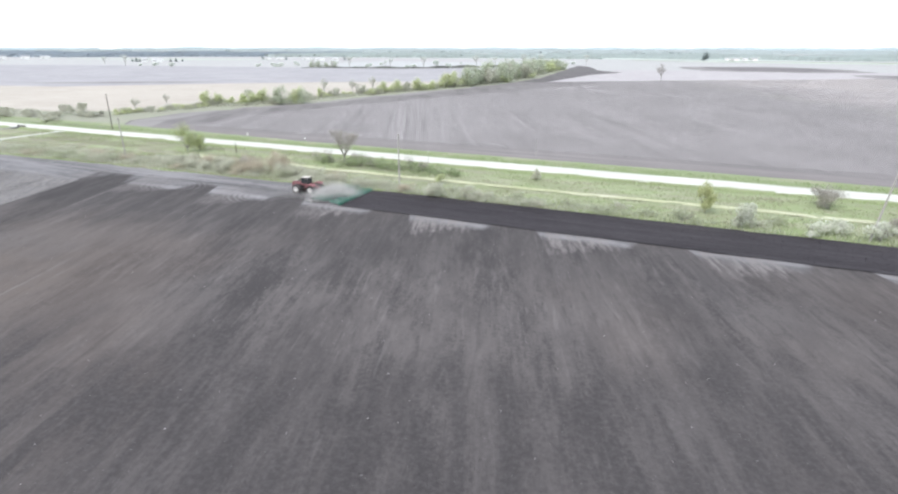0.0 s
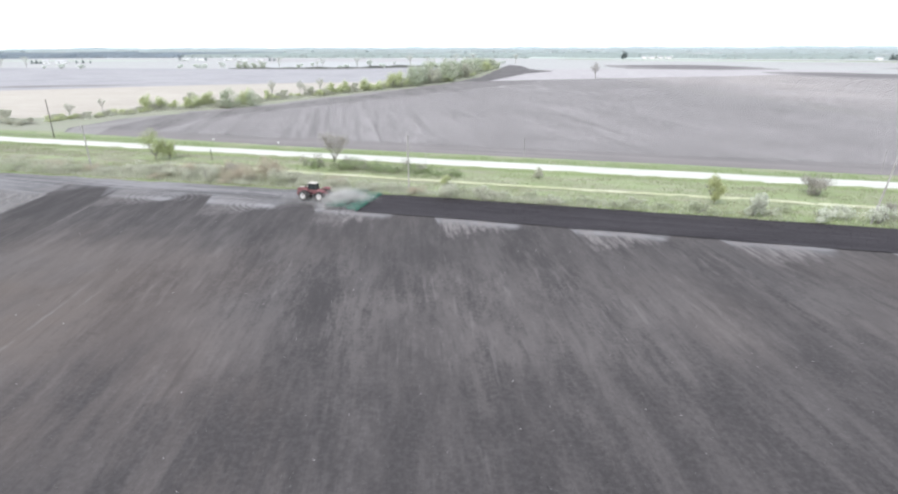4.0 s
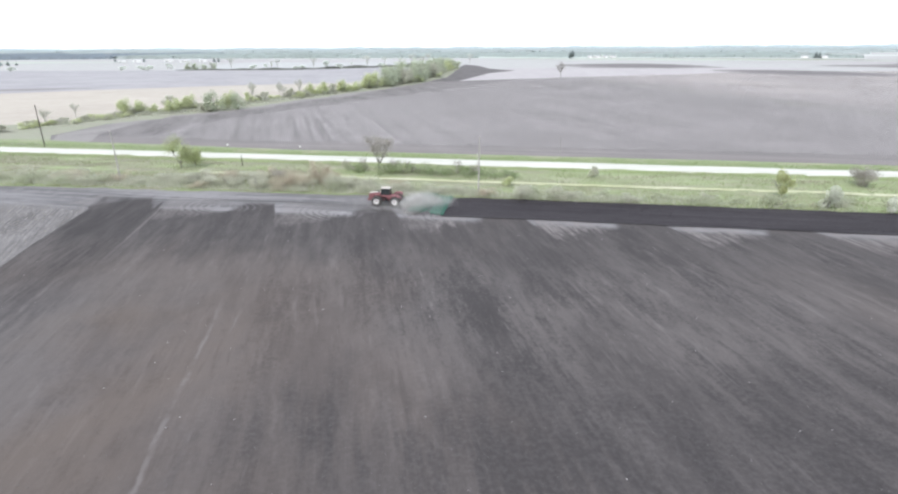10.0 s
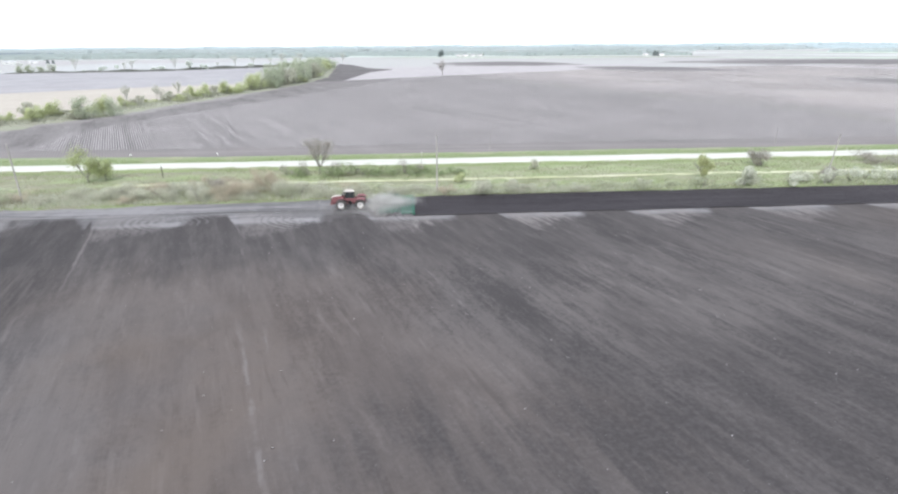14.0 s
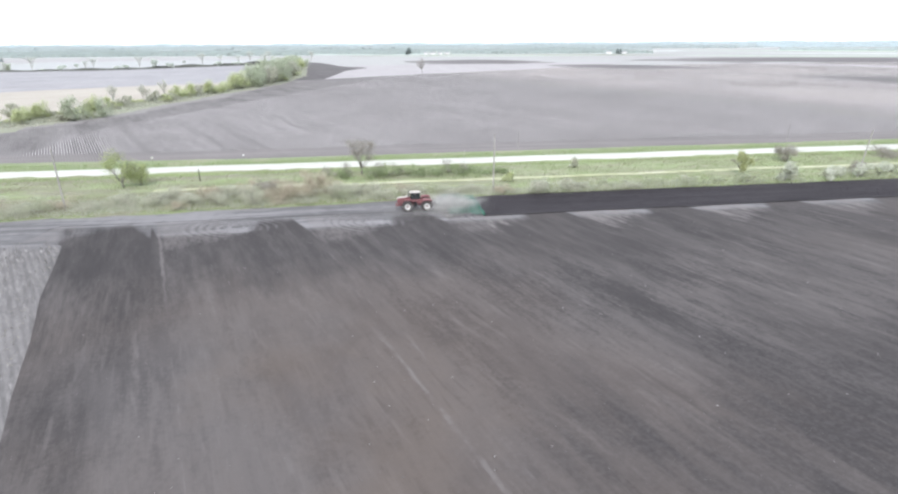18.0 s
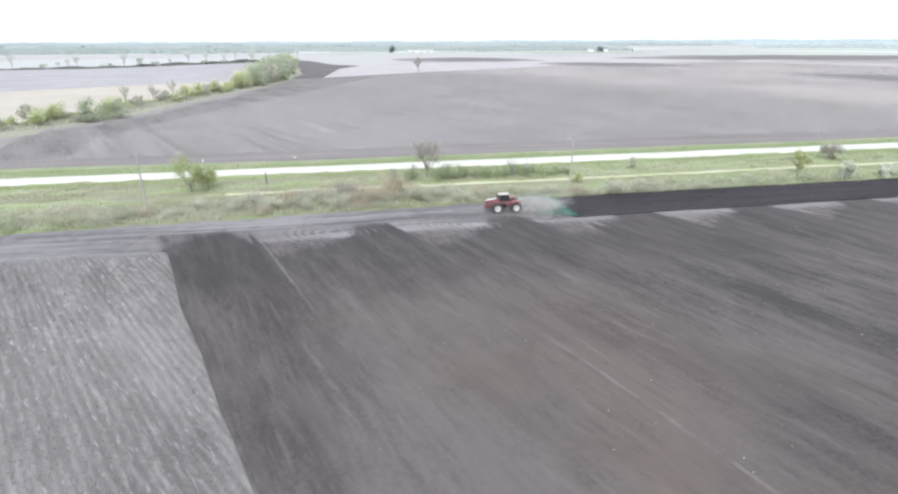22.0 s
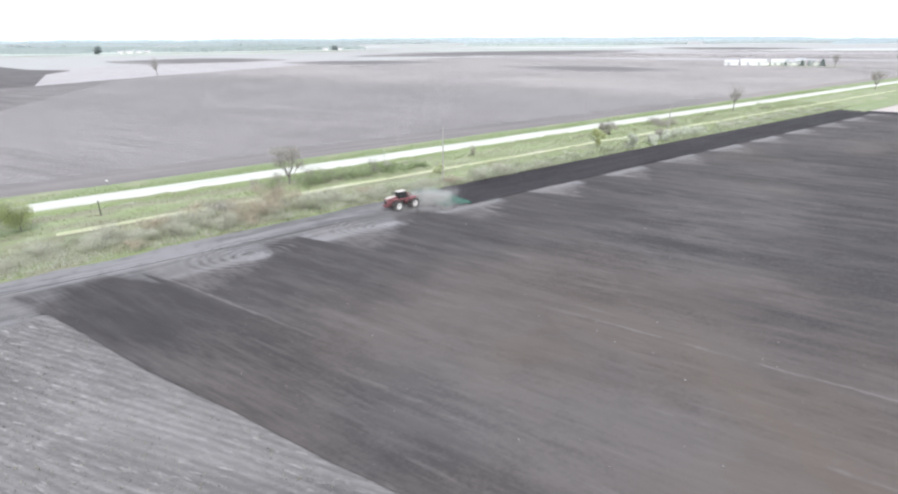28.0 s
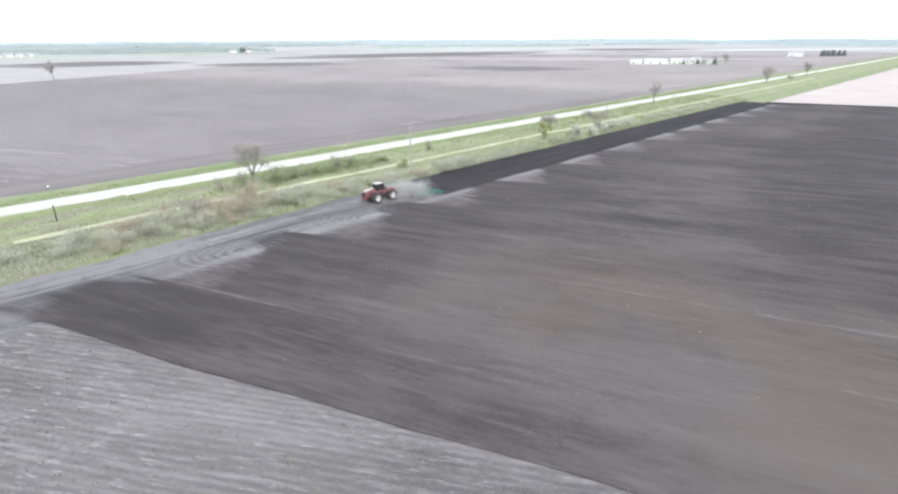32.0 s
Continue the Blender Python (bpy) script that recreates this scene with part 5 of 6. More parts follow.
# loose grass, brush and straw
def blades(name, xs, ys, z, h, wide, material, label, lean=0.35):
    n = len(xs)
    base = np.stack([xs, ys, np.full(n, z)], 1)
    t = rng.uniform(0, 2 * np.pi, n)
    side = np.stack([np.cos(t), np.sin(t), 0 * t], 1) * (wide * rng.uniform(0.6, 1.4, n))[:, None]
    tip = base + np.stack([rng.normal(0, lean, n), rng.normal(0, lean, n), rng.uniform(0.5, 1.3, n)], 1) * h
    co = np.stack([base - side, base + side, tip + side * 0.7, tip - side * 0.5], 1).reshape(-1, 3)
    me = arrays(name, co, np.arange(4 * n).reshape(-1, 4), material)
    return tagged(new(name, me), label, name.replace("_", " "), kind="stuff")


def strip_points(n, x0, x1, y0, y1, clump, spread=1.8):
    """Points in clumps over a stretch of the strip."""
    cx, cy = rng.uniform(x0, x1, clump), rng.uniform(y0, y1, clump)
    i = rng.integers(0, clump, n)
    x, y = cx[i] + rng.normal(0, spread, n), cy[i] + rng.normal(0, spread * 0.5, n)
    lane = np.interp(x, lx, lane_y)
    ok = (np.abs(y - lane) > 1.6) & (y < 148.5) & (y > np.interp(x, gx, south) + 0.4)
    return x[ok], y[ok]


blades("grass_tuft", *strip_points(60000, -230, 210, 110, 148, 1500, 3.5), 0.2, 0.2, 0.10, M_TUFT, "clumps of fresh green grass")
blades("dead_grass", *strip_points(30000, -230, 210, 110, 148, 700, 3.5), 0.2, 0.22, 0.10, M_STRAW, "clumps of bleached dead grass")
blades("field_edge_brush", *strip_points(26000, -230, -5, 110, 121, 420, 3.0), 0.2, 0.8, 0.045, M_BRUSH, "grey-brown leafless brush along the field edge", 0.5)
blades("pale_weeds", *strip_points(9000, -45, 200, 111.5, 119, 260), 0.2, 0.7, 0.10, M_LEAF_S, "pale grey-green weeds along the field edge", 0.5)
vxs = rng.uniform(-260, 300, 14000)
blades("verge_grass", vxs, rng.uniform(158.0, 166.8, 14000), 0.1, 0.16, 0.14, M_TUFT, "short green grass of the verge")
n = 26000
sx, sy = rng.uniform(-300, -135.5, n), rng.uniform(12, 96, n)
blades("straw_litter", sx - 0.355 * (sy - 97), sy, 0.0, 0.05, 0.035, M_STRAW, "bits of pale straw on the stubble", 3.0)

# clods on the worked soil
def clods(name, xs, ys, size, z, material, label):
    oc = np.array([(1, 0, 0), (-1, 0, 0), (0, 1, 0), (0, -1, 0), (0, 0, 0.8), (0, 0, -0.3)])
    fc = np.array([(0, 2, 4), (2, 1, 4), (1, 3, 4), (3, 0, 4), (2, 0, 5), (1, 2, 5), (3, 1, 5), (0, 3, 5)])
    n = len(xs)
    s = size * rng.uniform(0.4, 1.6, (n, 1, 1)) ** 1.3
    co = oc[None] * s * rng.uniform(0.6, 1.4, (n, 6, 3)) + np.stack([xs, ys, np.full(n, z)], 1)[:, None]
    f = fc[None] + (np.arange(n) * 6)[:, None, None]
    me = arrays(name, co.reshape(-1, 3), f.reshape(-1, 3), material)
    return tagged(new(name, me), label, "soil", kind="stuff")


n = 5000
cy = rng.uniform(14, 96, n)
cs = rng.uniform(-134, 60, n)
clods("soil_clods", cs - 0.355 * (cy - 97), cy, 0.035, 0.04, M_MARK, "crumbled clods lying on the tilled soil")
# dark crumbs in drifts along the rows
n, k = 24000, 260
du, dv = rng.uniform(10, 66, k), rng.uniform(-70, 90, k)
i = rng.integers(0, k, n)
cy = du[i] + rng.normal(0, 5.0, n)
clods("soil_crumbs", dv[i] + rng.normal(0, 0.9, n) - 0.355 * (cy - 97), cy, 0.03, 0.03, M_DAMP, "dark moist crumbs in drifts along the rows")
cy = rng.uniform(14, 90, 420)
clods("soil_stones", rng.uniform(-134, 110, 420) - 0.355 * (cy - 97), cy, 0.05, 0.05, M_PALE, "small pale stones on the tilled soil")
clods("strip_clods", rng.uniform(STRIP_X, 120, 4000), rng.uniform(100.6, 113.4, 4000), 0.07, 0.15, M_STRIP, "black clods on the fresh strip")


# low ridges of the planted rows, each a piece of the far field
def far_line(k, y):
    """The point at y on the planted row k."""
    return np.array(((ROW_GAP * (k + 0.25) - FAR_ACROSS[1] * y) / FAR_ACROSS[0], y))


def ridge_arrays(a, b, wide=0.24, high=0.06, k=12):
    """One long low ridge from a to b that wavers a little."""
    d = (b - a) / np.hypot(*(b - a))
    side = np.array([-d[1], d[0]])
    mid = a + (b - a) * np.linspace(0, 1, k)[:, None] + side * rng.normal(0, 0.05, (k, 1))
    top = high * rng.uniform(0.5, 1.2, k) - 0.018
    co = np.concatenate([np.stack([*(mid + side * o).T, np.zeros(k) + h], 1) for o, h in ((-wide, -0.03), (0, top), (wide, -0.03))])
    q = np.arange(k - 1)
    return co, np.concatenate([np.stack([q, q + 1, k + q + 1, k + q], 1), np.stack([k + q, k + q + 1, 2 * k + q + 1, 2 * k + q], 1)])


for k in range(-114, 186):
    x0 = far_line(k, 188)[0]
    end = min(rng.uniform(230, 330), 188 + (x0 + 188) / 0.486, (x0 + 375) / 0.876)
    if end > 191:
        co, f = ridge_arrays(far_line(k, 187 + rng.uniform(-1, 1)), far_line(k, end), 0.17, 0.018)
        part("crop_row", arrays("crop_row", co, f, M_FAR), M_FAR, far_field)
# cut stalks standing in rows on the stubble, in clumps
n = 70000
line = rng.integers(0, 210, n)
along = rng.uniform(0, 92, n)
along = np.where(rng.uniform(0, 1, n) < 0.6, along + 0.9 * np.sin(along * 1.3 + line * 2.1), along)
jx, jy = rng.normal(0, 0.1, n), rng.normal(0, 0.1, n)
sx = -235.0 + 0.95 * line + 0.52 * along + jx
sy = 95.0 - 0.854 * along + jy
ok = (sx + 0.355 * (sy - 97) < -136.2) & (sx > -300) & (sy > 12) & (np.sin(sx * 0.21 + 1.3 * np.sin(sy * 0.13)) + rng.normal(0, 0.9, n) > -0.6)
blades("stubble_stalks", sx[ok], sy[ok], -0.06, 0.14, 0.045, M_STALK, "short bleached stalks in rows on the stubble", 0.5)


# woods on the skyline
def woods(x0, x1, line, depth, high, crown, material, label, gaps=0.0):
    """A closed, uneven canopy of crowns from x0 to x1 behind a line; gaps: share that is open."""
    n, m = int((x1 - x0) / crown * 2.4), max(6, int(depth / crown * 1.4))
    x = np.linspace(x0, x1, n)[None] + rng.normal(0, crown * 0.12, (m, n))
    back = np.linspace(0, 1, m)[:, None] ** 1.3
    y = np.interp(x, *line) + back * depth + rng.normal(0, crown * 0.2, (m, n))
    swell = 0.85 + 0.2 * np.sin(x * 0.011 + y * 0.004) * np.sin(x * 0.0037 + 1) + 0.1 * np.sin(x * 0.043)
    h = high * swell * rng.uniform(0.62, 1.12, (m, n))
    open_ground = np.sin(x * 0.0041 + 1.3 + y * 0.0021) * np.sin(y * 0.0093 + x * 0.0013) + 0.35 * np.sin(x * 0.019 + y * 0.013)
    h = np.where(open_ground < gaps - 1.0, -1.0, h)
    h[0], h[-1], h[:, 0], h[:, -1] = -1.0, -1.0, -1.0, -1.0
    co = np.stack([x, y, h + rise(x, y)], -1).reshape(-1, 3)
    k = (np.arange(m - 1)[:, None] * n + np.arange(n - 1)[None]).ravel()
    me = arrays("far_woodland", co, np.stack([k, k + 1, k + n + 1, k + n], 1), material)
    me.shade_smooth()
    return tagged(new("far_woodland", me), label, "woodland", kind="stuff")


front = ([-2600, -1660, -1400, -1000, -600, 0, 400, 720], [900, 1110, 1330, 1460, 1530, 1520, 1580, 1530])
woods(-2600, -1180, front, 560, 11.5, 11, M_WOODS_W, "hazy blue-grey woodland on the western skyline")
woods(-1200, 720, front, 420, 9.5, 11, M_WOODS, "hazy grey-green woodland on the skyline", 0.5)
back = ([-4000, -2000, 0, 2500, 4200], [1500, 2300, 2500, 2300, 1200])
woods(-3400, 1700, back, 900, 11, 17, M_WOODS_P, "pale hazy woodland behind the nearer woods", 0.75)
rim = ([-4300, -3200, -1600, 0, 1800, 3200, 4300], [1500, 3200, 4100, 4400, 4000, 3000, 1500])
woods(-4200, 4200, rim, 200, 17, 24, M_WOODS_F, "pale blue-grey woods with painted haze along the horizon")
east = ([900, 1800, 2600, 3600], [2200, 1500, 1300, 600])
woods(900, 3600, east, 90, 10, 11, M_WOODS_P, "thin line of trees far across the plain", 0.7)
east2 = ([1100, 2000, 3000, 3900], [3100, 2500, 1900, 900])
woods(1100, 3900, east2, 160, 13, 18, M_WOODS_F, "haze-pale line of trees far across the plain", 0.6)
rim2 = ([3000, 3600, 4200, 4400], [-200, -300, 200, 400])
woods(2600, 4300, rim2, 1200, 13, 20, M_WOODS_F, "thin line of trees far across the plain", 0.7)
n = 22000
hk = np.interp(rng.uniform(0, 1, n), [0, 0.02, 0.12, 0.36, 0.6, 0.8, 1.0], [0.8, 2.0, 3.0, 5.0, 7.0, 8.0, 10.0])
hxs = np.interp(hk, np.arange(11), [p[0] for p in HEDGE]) + rng.normal(0, 4.6, n)
hys = np.interp(hk, np.arange(11), [p[1] for p in HEDGE]) + rng.normal(0, 2.0, n)
blades("hedge_undergrowth", hxs, hys, 0.2, 1.3, 0.16, M_HEDGE_B, "tangled grey-green growth under the hedgerow", 0.5)


# ---- utility poles and posts ----
def utility_pole(x, y, h, material, label, lean=0.0, side=0.0):
    top = thing("utility_pole", label, "utility pole", "poles along the road", pose(x, y, 0, lean, lean * 0.6 + side, 0))
    g = Geo()
    g.tube((0, 0, -1.0), (0, 0, h * 0.5), 0.19, 0.165, 10)
    g.tube((0, 0, h * 0.5), (0, 0, h), 0.165, 0.13, 10)
    part("shaft", g.make("shaft", smooth=False), material, top)
    part("bracket", Geo().box((0.16, 0, h - 0.75), (0.09, 0.12, 0.5)).tube((0.1, 0, h - 0.5), (0.34, 0, h - 0.4), 0.03).make("bracket"), M_STEEL, top, "steel bracket")
    part("insulator", Geo().lathe([(0.0, 0), (0.05, 0), (0.08, 0.06), (0.05, 0.1), (0.09, 0.16), (0.05, 0.24), (0.0, 0.26)], 10, (0, 0, h), "z").make("insulator", smooth=True), M_CREAM, top, "porcelain insulator")
    part("ground_wire", Geo().tube((0.19, 0.03, 0.1), (0.14, 0.02, h - 1.2), 0.014, n=4).make("ground_wire"), M_STEEL, top, "thin ground wire")
    return top


utility_pole(-143.3, 115.6, 13.0, M_POLE, "weathered grey wooden utility pole at the field edge", 1.2)
utility_pole(-52.5, 117.2, 13.4, M_POLE, "weathered grey wooden utility pole in the grass", 0.4)
utility_pole(41.6, 116.6, 12.2, M_POLE, "weathered grey wooden utility pole among blossom bushes", -1.5, 8.0)
utility_pole(-208.2, 160.4, 14.2, M_POLE_D, "dark creosoted utility pole across the road", -1.0)


def post(name, x, y, h, r, material, label, cap):
    top = thing(name, label, "post", "", pose(x, y, 0.1, 0.8, -0.6, 0))
    part("shaft", Geo().tube((0, 0, -0.5), (0, 0, h), r, r * 0.9, 8).make("shaft"), material, top)
    part("cap", Geo().lathe([(0, h), (r * 1.25, h), (r * 1.25, h + 0.1), (0, h + 0.16)], 8, (0, 0, 0), "z").make("cap"), cap, top)
    return top


post("marker_pole", -32.6, 169.6, 5.6, 0.06, M_POLE, "slim pale marker pole at the field boundary", M_WHITE)
post("marker_pole", 64.0, 170.0, 5.8, 0.06, M_POLE, "slim pale marker pole at the field boundary", M_WHITE)
post("marker_pole", -55.4, 140.0, 5.2, 0.06, M_POLE, "slim pale marker pole in the grass", M_WHITE)
post("fence_post", -122.8, 138.8, 3.2, 0.11, M_POLE_D, "dark wooden post in the roadside grass", M_STEEL)


def road_sign(x, y, h, w, label):
    top = thing("road_marker", label, "road sign", "", pose(x, y, 0.1, 0, 0, 8))
    part("stake", Geo().box((0, 0, h / 2 - 0.2), (0.06, 0.05, h + 0.4)).make("stake"), M_STEEL, top)
    part("plate", Geo().box((0, -0.05, h), (w, 0.02, w * 0.8)).make("plate", 0.008), M_WHITE, top, "plain white plate")


road_sign(-143.5, 167.0, 1.1, 0.5, "small white marker plate on the verge")
road_sign(-257.0, 164.8, 1.4, 0.7, "small white marker plate on the verge")
road_sign(-118.0, 168.0, 0.9, 0.45, "small white marker plate on the verge")
culvert = thing("culvert", "dark culvert mouth under the field entrance", "culvert", "", pose(-250, 145.6, 0))
part("pipe", Geo().lathe([(0.55, -4.5), (0.62, -4.5), (0.62, 4.5), (0.55, 4.5)], 16).make("pipe", smooth=True), M_STEEL, culvert)
part("headwall", Geo().box((0, 4.6, 0.25), (5.5, 0.35, 1.3)).make("headwall", 0.04), M_POLE_D, culvert)


# ---- tractor ----
TX, TY = -71.2, 106.6
tractor = thing("tractor", "red articulated four-wheel-drive tractor with white cab roof and dual wheels", "tractor", "", pose(TX, TY, 0.12))


def lug_tyre():
    g = Geo()
    g.lathe([(0.62, -0.3), (0.8, -0.34), (0.96, -0.31), (1.0, -0.22), (1.0, 0.22), (0.96, 0.31), (0.8, 0.34), (0.62, 0.3)], 28)
    for i in range(22):
        a = 360 / 22 * i
        for s in (-1, 1):
            b = radians(a + (8 if s > 0 else 0))
            g.box((1.02 * math.cos(b), s * 0.16, 1.02 * math.sin(b)), (0.09, 0.34, 0.1), (0, -math.degrees(b), s * 22))
    return g.make("tyre")


tyre_mesh = lug_tyre()
rim_mesh = Geo().lathe([(0.0, 0.02), (0.2, 0.02), (0.24, 0.1), (0.5, 0.06), (0.58, 0.26), (0.64, 0.28), (0.64, -0.28), (0.58, -0.26), (0.5, -0.02), (0.0, -0.06)], 24).make("rim")
hub_mesh = Geo().lathe([(0, -0.1), (0.16, -0.1), (0.16, 0.16), (0.1, 0.22), (0, 0.22)], 14).make("hub", smooth=True)
for ax in (-2.0, 2.0):
    for side in (-1, 1):
        for k, off in enumerate((1.05, 1.85)):
            wheel = part("wheel", tyre_mesh, M_TYRE, tractor, "dusty black lugged tyre")
            wheel.matrix_basis = pose(ax, side * off, 1.06, 0, 17 * k, 0 if side > 0 else 180)
            part("rim", rim_mesh, M_RIM, wheel, "white wheel rim")
            if k:
                part("hub", hub_mesh, M_RED, wheel, "red wheel hub")
    part("axle", Geo().tube((ax, -2.0, 1.06), (ax, 2.0, 1.06), 0.16, n=12).box((ax, 0, 1.06), (0.6, 0.9, 0.5)).make("axle", 0.02), M_BLACK, tractor)
hood = Geo().prism([(-3.95, 1.35), (-4.05, 2.1), (-3.9, 2.38), (-3.4, 2.5), (-1.35, 2.72), (-1.35, 1.3)], -0.62, 0.62)
part("hood", hood.make("hood", 0.09), M_RED, tractor, "red engine hood")
part("hood_top", Geo().prism([(-3.85, 2.44), (-3.4, 2.53), (-1.4, 2.75), (-1.4, 2.78), (-3.4, 2.57), (-3.88, 2.47)], -0.46, 0.46).make("hood_top"), M_CREAM, tractor, "pale cream top of the hood")
grille = part("grille", Geo().box((-4.06, 0, 1.75), (0.06, 1.0, 0.75), (0, -4, 0)).make("grille", 0.015), M_BLACK, tractor, "black front grille")
for i in range(5):
    part("slat", Geo().box((-4.1, 0, 1.48 + 0.13 * i), (0.03, 0.94, 0.03)).make("slat"), M_STEEL, grille)
for y in (-0.36, 0.36):
    part("headlight", Geo().box((-4.06, y, 2.22), (0.08, 0.3, 0.13), (0, -25, 0)).make("headlight", 0.02), M_LAMP, tractor, "clear headlight")
part("front_frame", Geo().box((-2.3, 0, 1.1), (3.6, 0.8, 0.55)).box((-4.15, 0, 1.05), (0.35, 1.1, 0.6)).make("front_frame", 0.04), M_RED, tractor)
part("rear_frame", Geo().prism([(0.2, 0.85), (0.2, 1.6), (1.0, 1.75), (2.9, 1.7), (3.1, 1.2), (2.9, 0.8)], -0.55, 0.55).make("rear_frame", 0.05), M_RED, tractor, "red rear frame")
part("joint", Geo().tube((-0.15, 0, 0.6), (-0.15, 0, 1.6), 0.28, n=14).box((0.15, 0, 1.1), (0.5, 0.5, 0.6)).make("joint", 0.02), M_BLACK, tractor, "black articulation joint")
for s in (-1, 1):
    part("fuel_tank", Geo().box((0.75, s * 0.78, 1.75), (1.5, 0.5, 0.75)).make("fuel_tank", 0.09), M_RED, tractor, "red fuel tank")
    fender = [(1.0, 2.05), (1.35, 2.35), (2.5, 2.4), (3.0, 2.15), (3.05, 2.02), (2.45, 2.28), (1.4, 2.24), (1.1, 1.98)]
    part("fender", Geo().prism(fender, s * 1.45 - 0.72, s * 1.45 + 0.72).make("fender", 0.02), M_RED, tractor, "red rear fender")
    part("front_fender", Geo().prism([(-2.9, 2.1), (-2.5, 2.3), (-1.5, 2.3), (-1.2, 2.14), (-1.5, 2.24), (-2.5, 2.24)], s * 1.1 - 0.42, s * 1.1 + 0.42).make("front_fender", 0.01), M_RED, tractor, "red front fender")
    steps = part("ladder", Geo().box((-0.75, s * 1.05, 1.3), (0.06, 0.05, 1.5)).box((-0.2, s * 1.05, 1.3), (0.06, 0.05, 1.5)).make("ladder", 0.01), M_BLACK, tractor, "black access ladder")
    for z in (0.7, 1.05, 1.4, 1.75):
        part("rung", Geo().box((-0.475, s * 1.05, z), (0.5, 0.22, 0.04)).make("rung"), M_BLACK, steps)
    part("mirror", Geo().tube((-1.2, s * 0.9, 3.1), (-1.45, s * 1.4, 3.1), 0.025).box((-1.47, s * 1.45, 3.0), (0.06, 0.24, 0.5)).make("mirror", 0.01), M_BLACK, tractor, "black mirror")
    part("tail_lamp", Geo().box((3.08, s * 1.3, 2.0), (0.06, 0.2, 0.12)).make("tail_lamp", 0.01), M_RED, tractor, "red tail lamp")
cab = part("cab", Geo().box((-0.3, 0, 1.98), (2.0, 1.75, 0.5)).make("cab", 0.05), M_RED, tractor, "red cab floor")
for x0, x1, y in ((-1.25, -1.05, 0.82), (0.72, 0.6, 0.82), (-0.2, -0.2, 0.84)):
    for s in (-1, 1):
        part("pillar", Geo().tube((x0, s * y, 2.15), (x1, s * y * 0.97, 3.55), 0.055, n=6).make("pillar"), M_BLACK, cab)
for s in (-1, 1):
    part("side_window", Geo().add([(-1.2, s * 0.81, 2.2), (0.68, s * 0.81, 2.2), (0.58, s * 0.785, 3.5), (-1.02, s * 0.785, 3.5)], [(0, 1, 2, 3)]).box((-0.28, s * 0.8, 2.2), (1.8, 0.02, 0.05)).make("side_window"), M_GLASS, cab, "dark tinted glass")
part("windscreen", Geo().box((-1.13, 0, 2.86), (0.03, 1.56, 1.36), (0, 8, 0)).make("windscreen"), M_GLASS, cab, "dark tinted windscreen")
part("rear_window", Geo().box((0.63, 0, 2.86), (0.03, 1.56, 1.34), (0, -5, 0)).make("rear_window"), M_GLASS, cab, "dark tinted glass")
part("roof", Geo().prism([(-1.36, 3.56), (-1.33, 3.63), (-1.1, 3.68), (0.5, 3.68), (0.74, 3.63), (0.74, 3.55)], -0.82, 0.82).make("roof", 0.05), M_CREAM, cab, "white cab roof")
part("seat", Geo().box((-0.1, 0, 2.5), (0.5, 0.5, 0.15)).box((0.15, 0, 2.85), (0.13, 0.5, 0.7)).make("seat", 0.04), M_BLACK, cab, "black empty seat")
part("steering_wheel", Geo().lathe([(0.19, -0.02), (0.23, -0.02), (0.23, 0.02), (0.19, 0.02)], 16, (-0.75, 0, 2.75), "z").tube((-0.75, 0, 2.75), (-0.95, 0, 2.2), 0.04).make("steering_wheel"), M_BLACK, cab)
for y in (-0.7, -0.35, 0.35, 0.7):
    part("work_light", Geo().box((-1.47, y, 3.66), (0.06, 0.2, 0.1)).make("work_light", 0.01), M_LAMP, cab, "work light")
exhaust = Geo().tube((-1.55, 0.62, 2.5), (-1.55, 0.62, 3.1), 0.13, n=12).tube((-1.55, 0.62, 3.1), (-1.55, 0.62, 3.75), 0.07, n=10)
part("exhaust", exhaust.make("exhaust"), M_STEEL, tractor, "upright steel exhaust")
part("air_intake", Geo().tube((-1.75, -0.5, 2.55), (-1.75, -0.5, 3.05), 0.1, n=10).lathe([(0, 3.05), (0.17, 3.05), (0.17, 3.2), (0, 3.24)], 12, (-1.75, -0.5, 0), "z").make("air_intake"), M_BLACK, tractor)
part("drawbar", Geo().box((3.3, 0, 0.62), (0.9, 0.2, 0.1)).make("drawbar", 0.01), M_BLACK, tractor)
for y in (-0.5, 0.5):
    part("hydraulic_hose", Geo().tube((3.0, y * 0.4, 1.5), (3.5, y * 0.5, 1.15), 0.03).tube((3.5, y * 0.5, 1.15), (4.3, y * 0.2, 0.9), 0.03).make("hydraulic_hose"), M_BLACK, tractor)

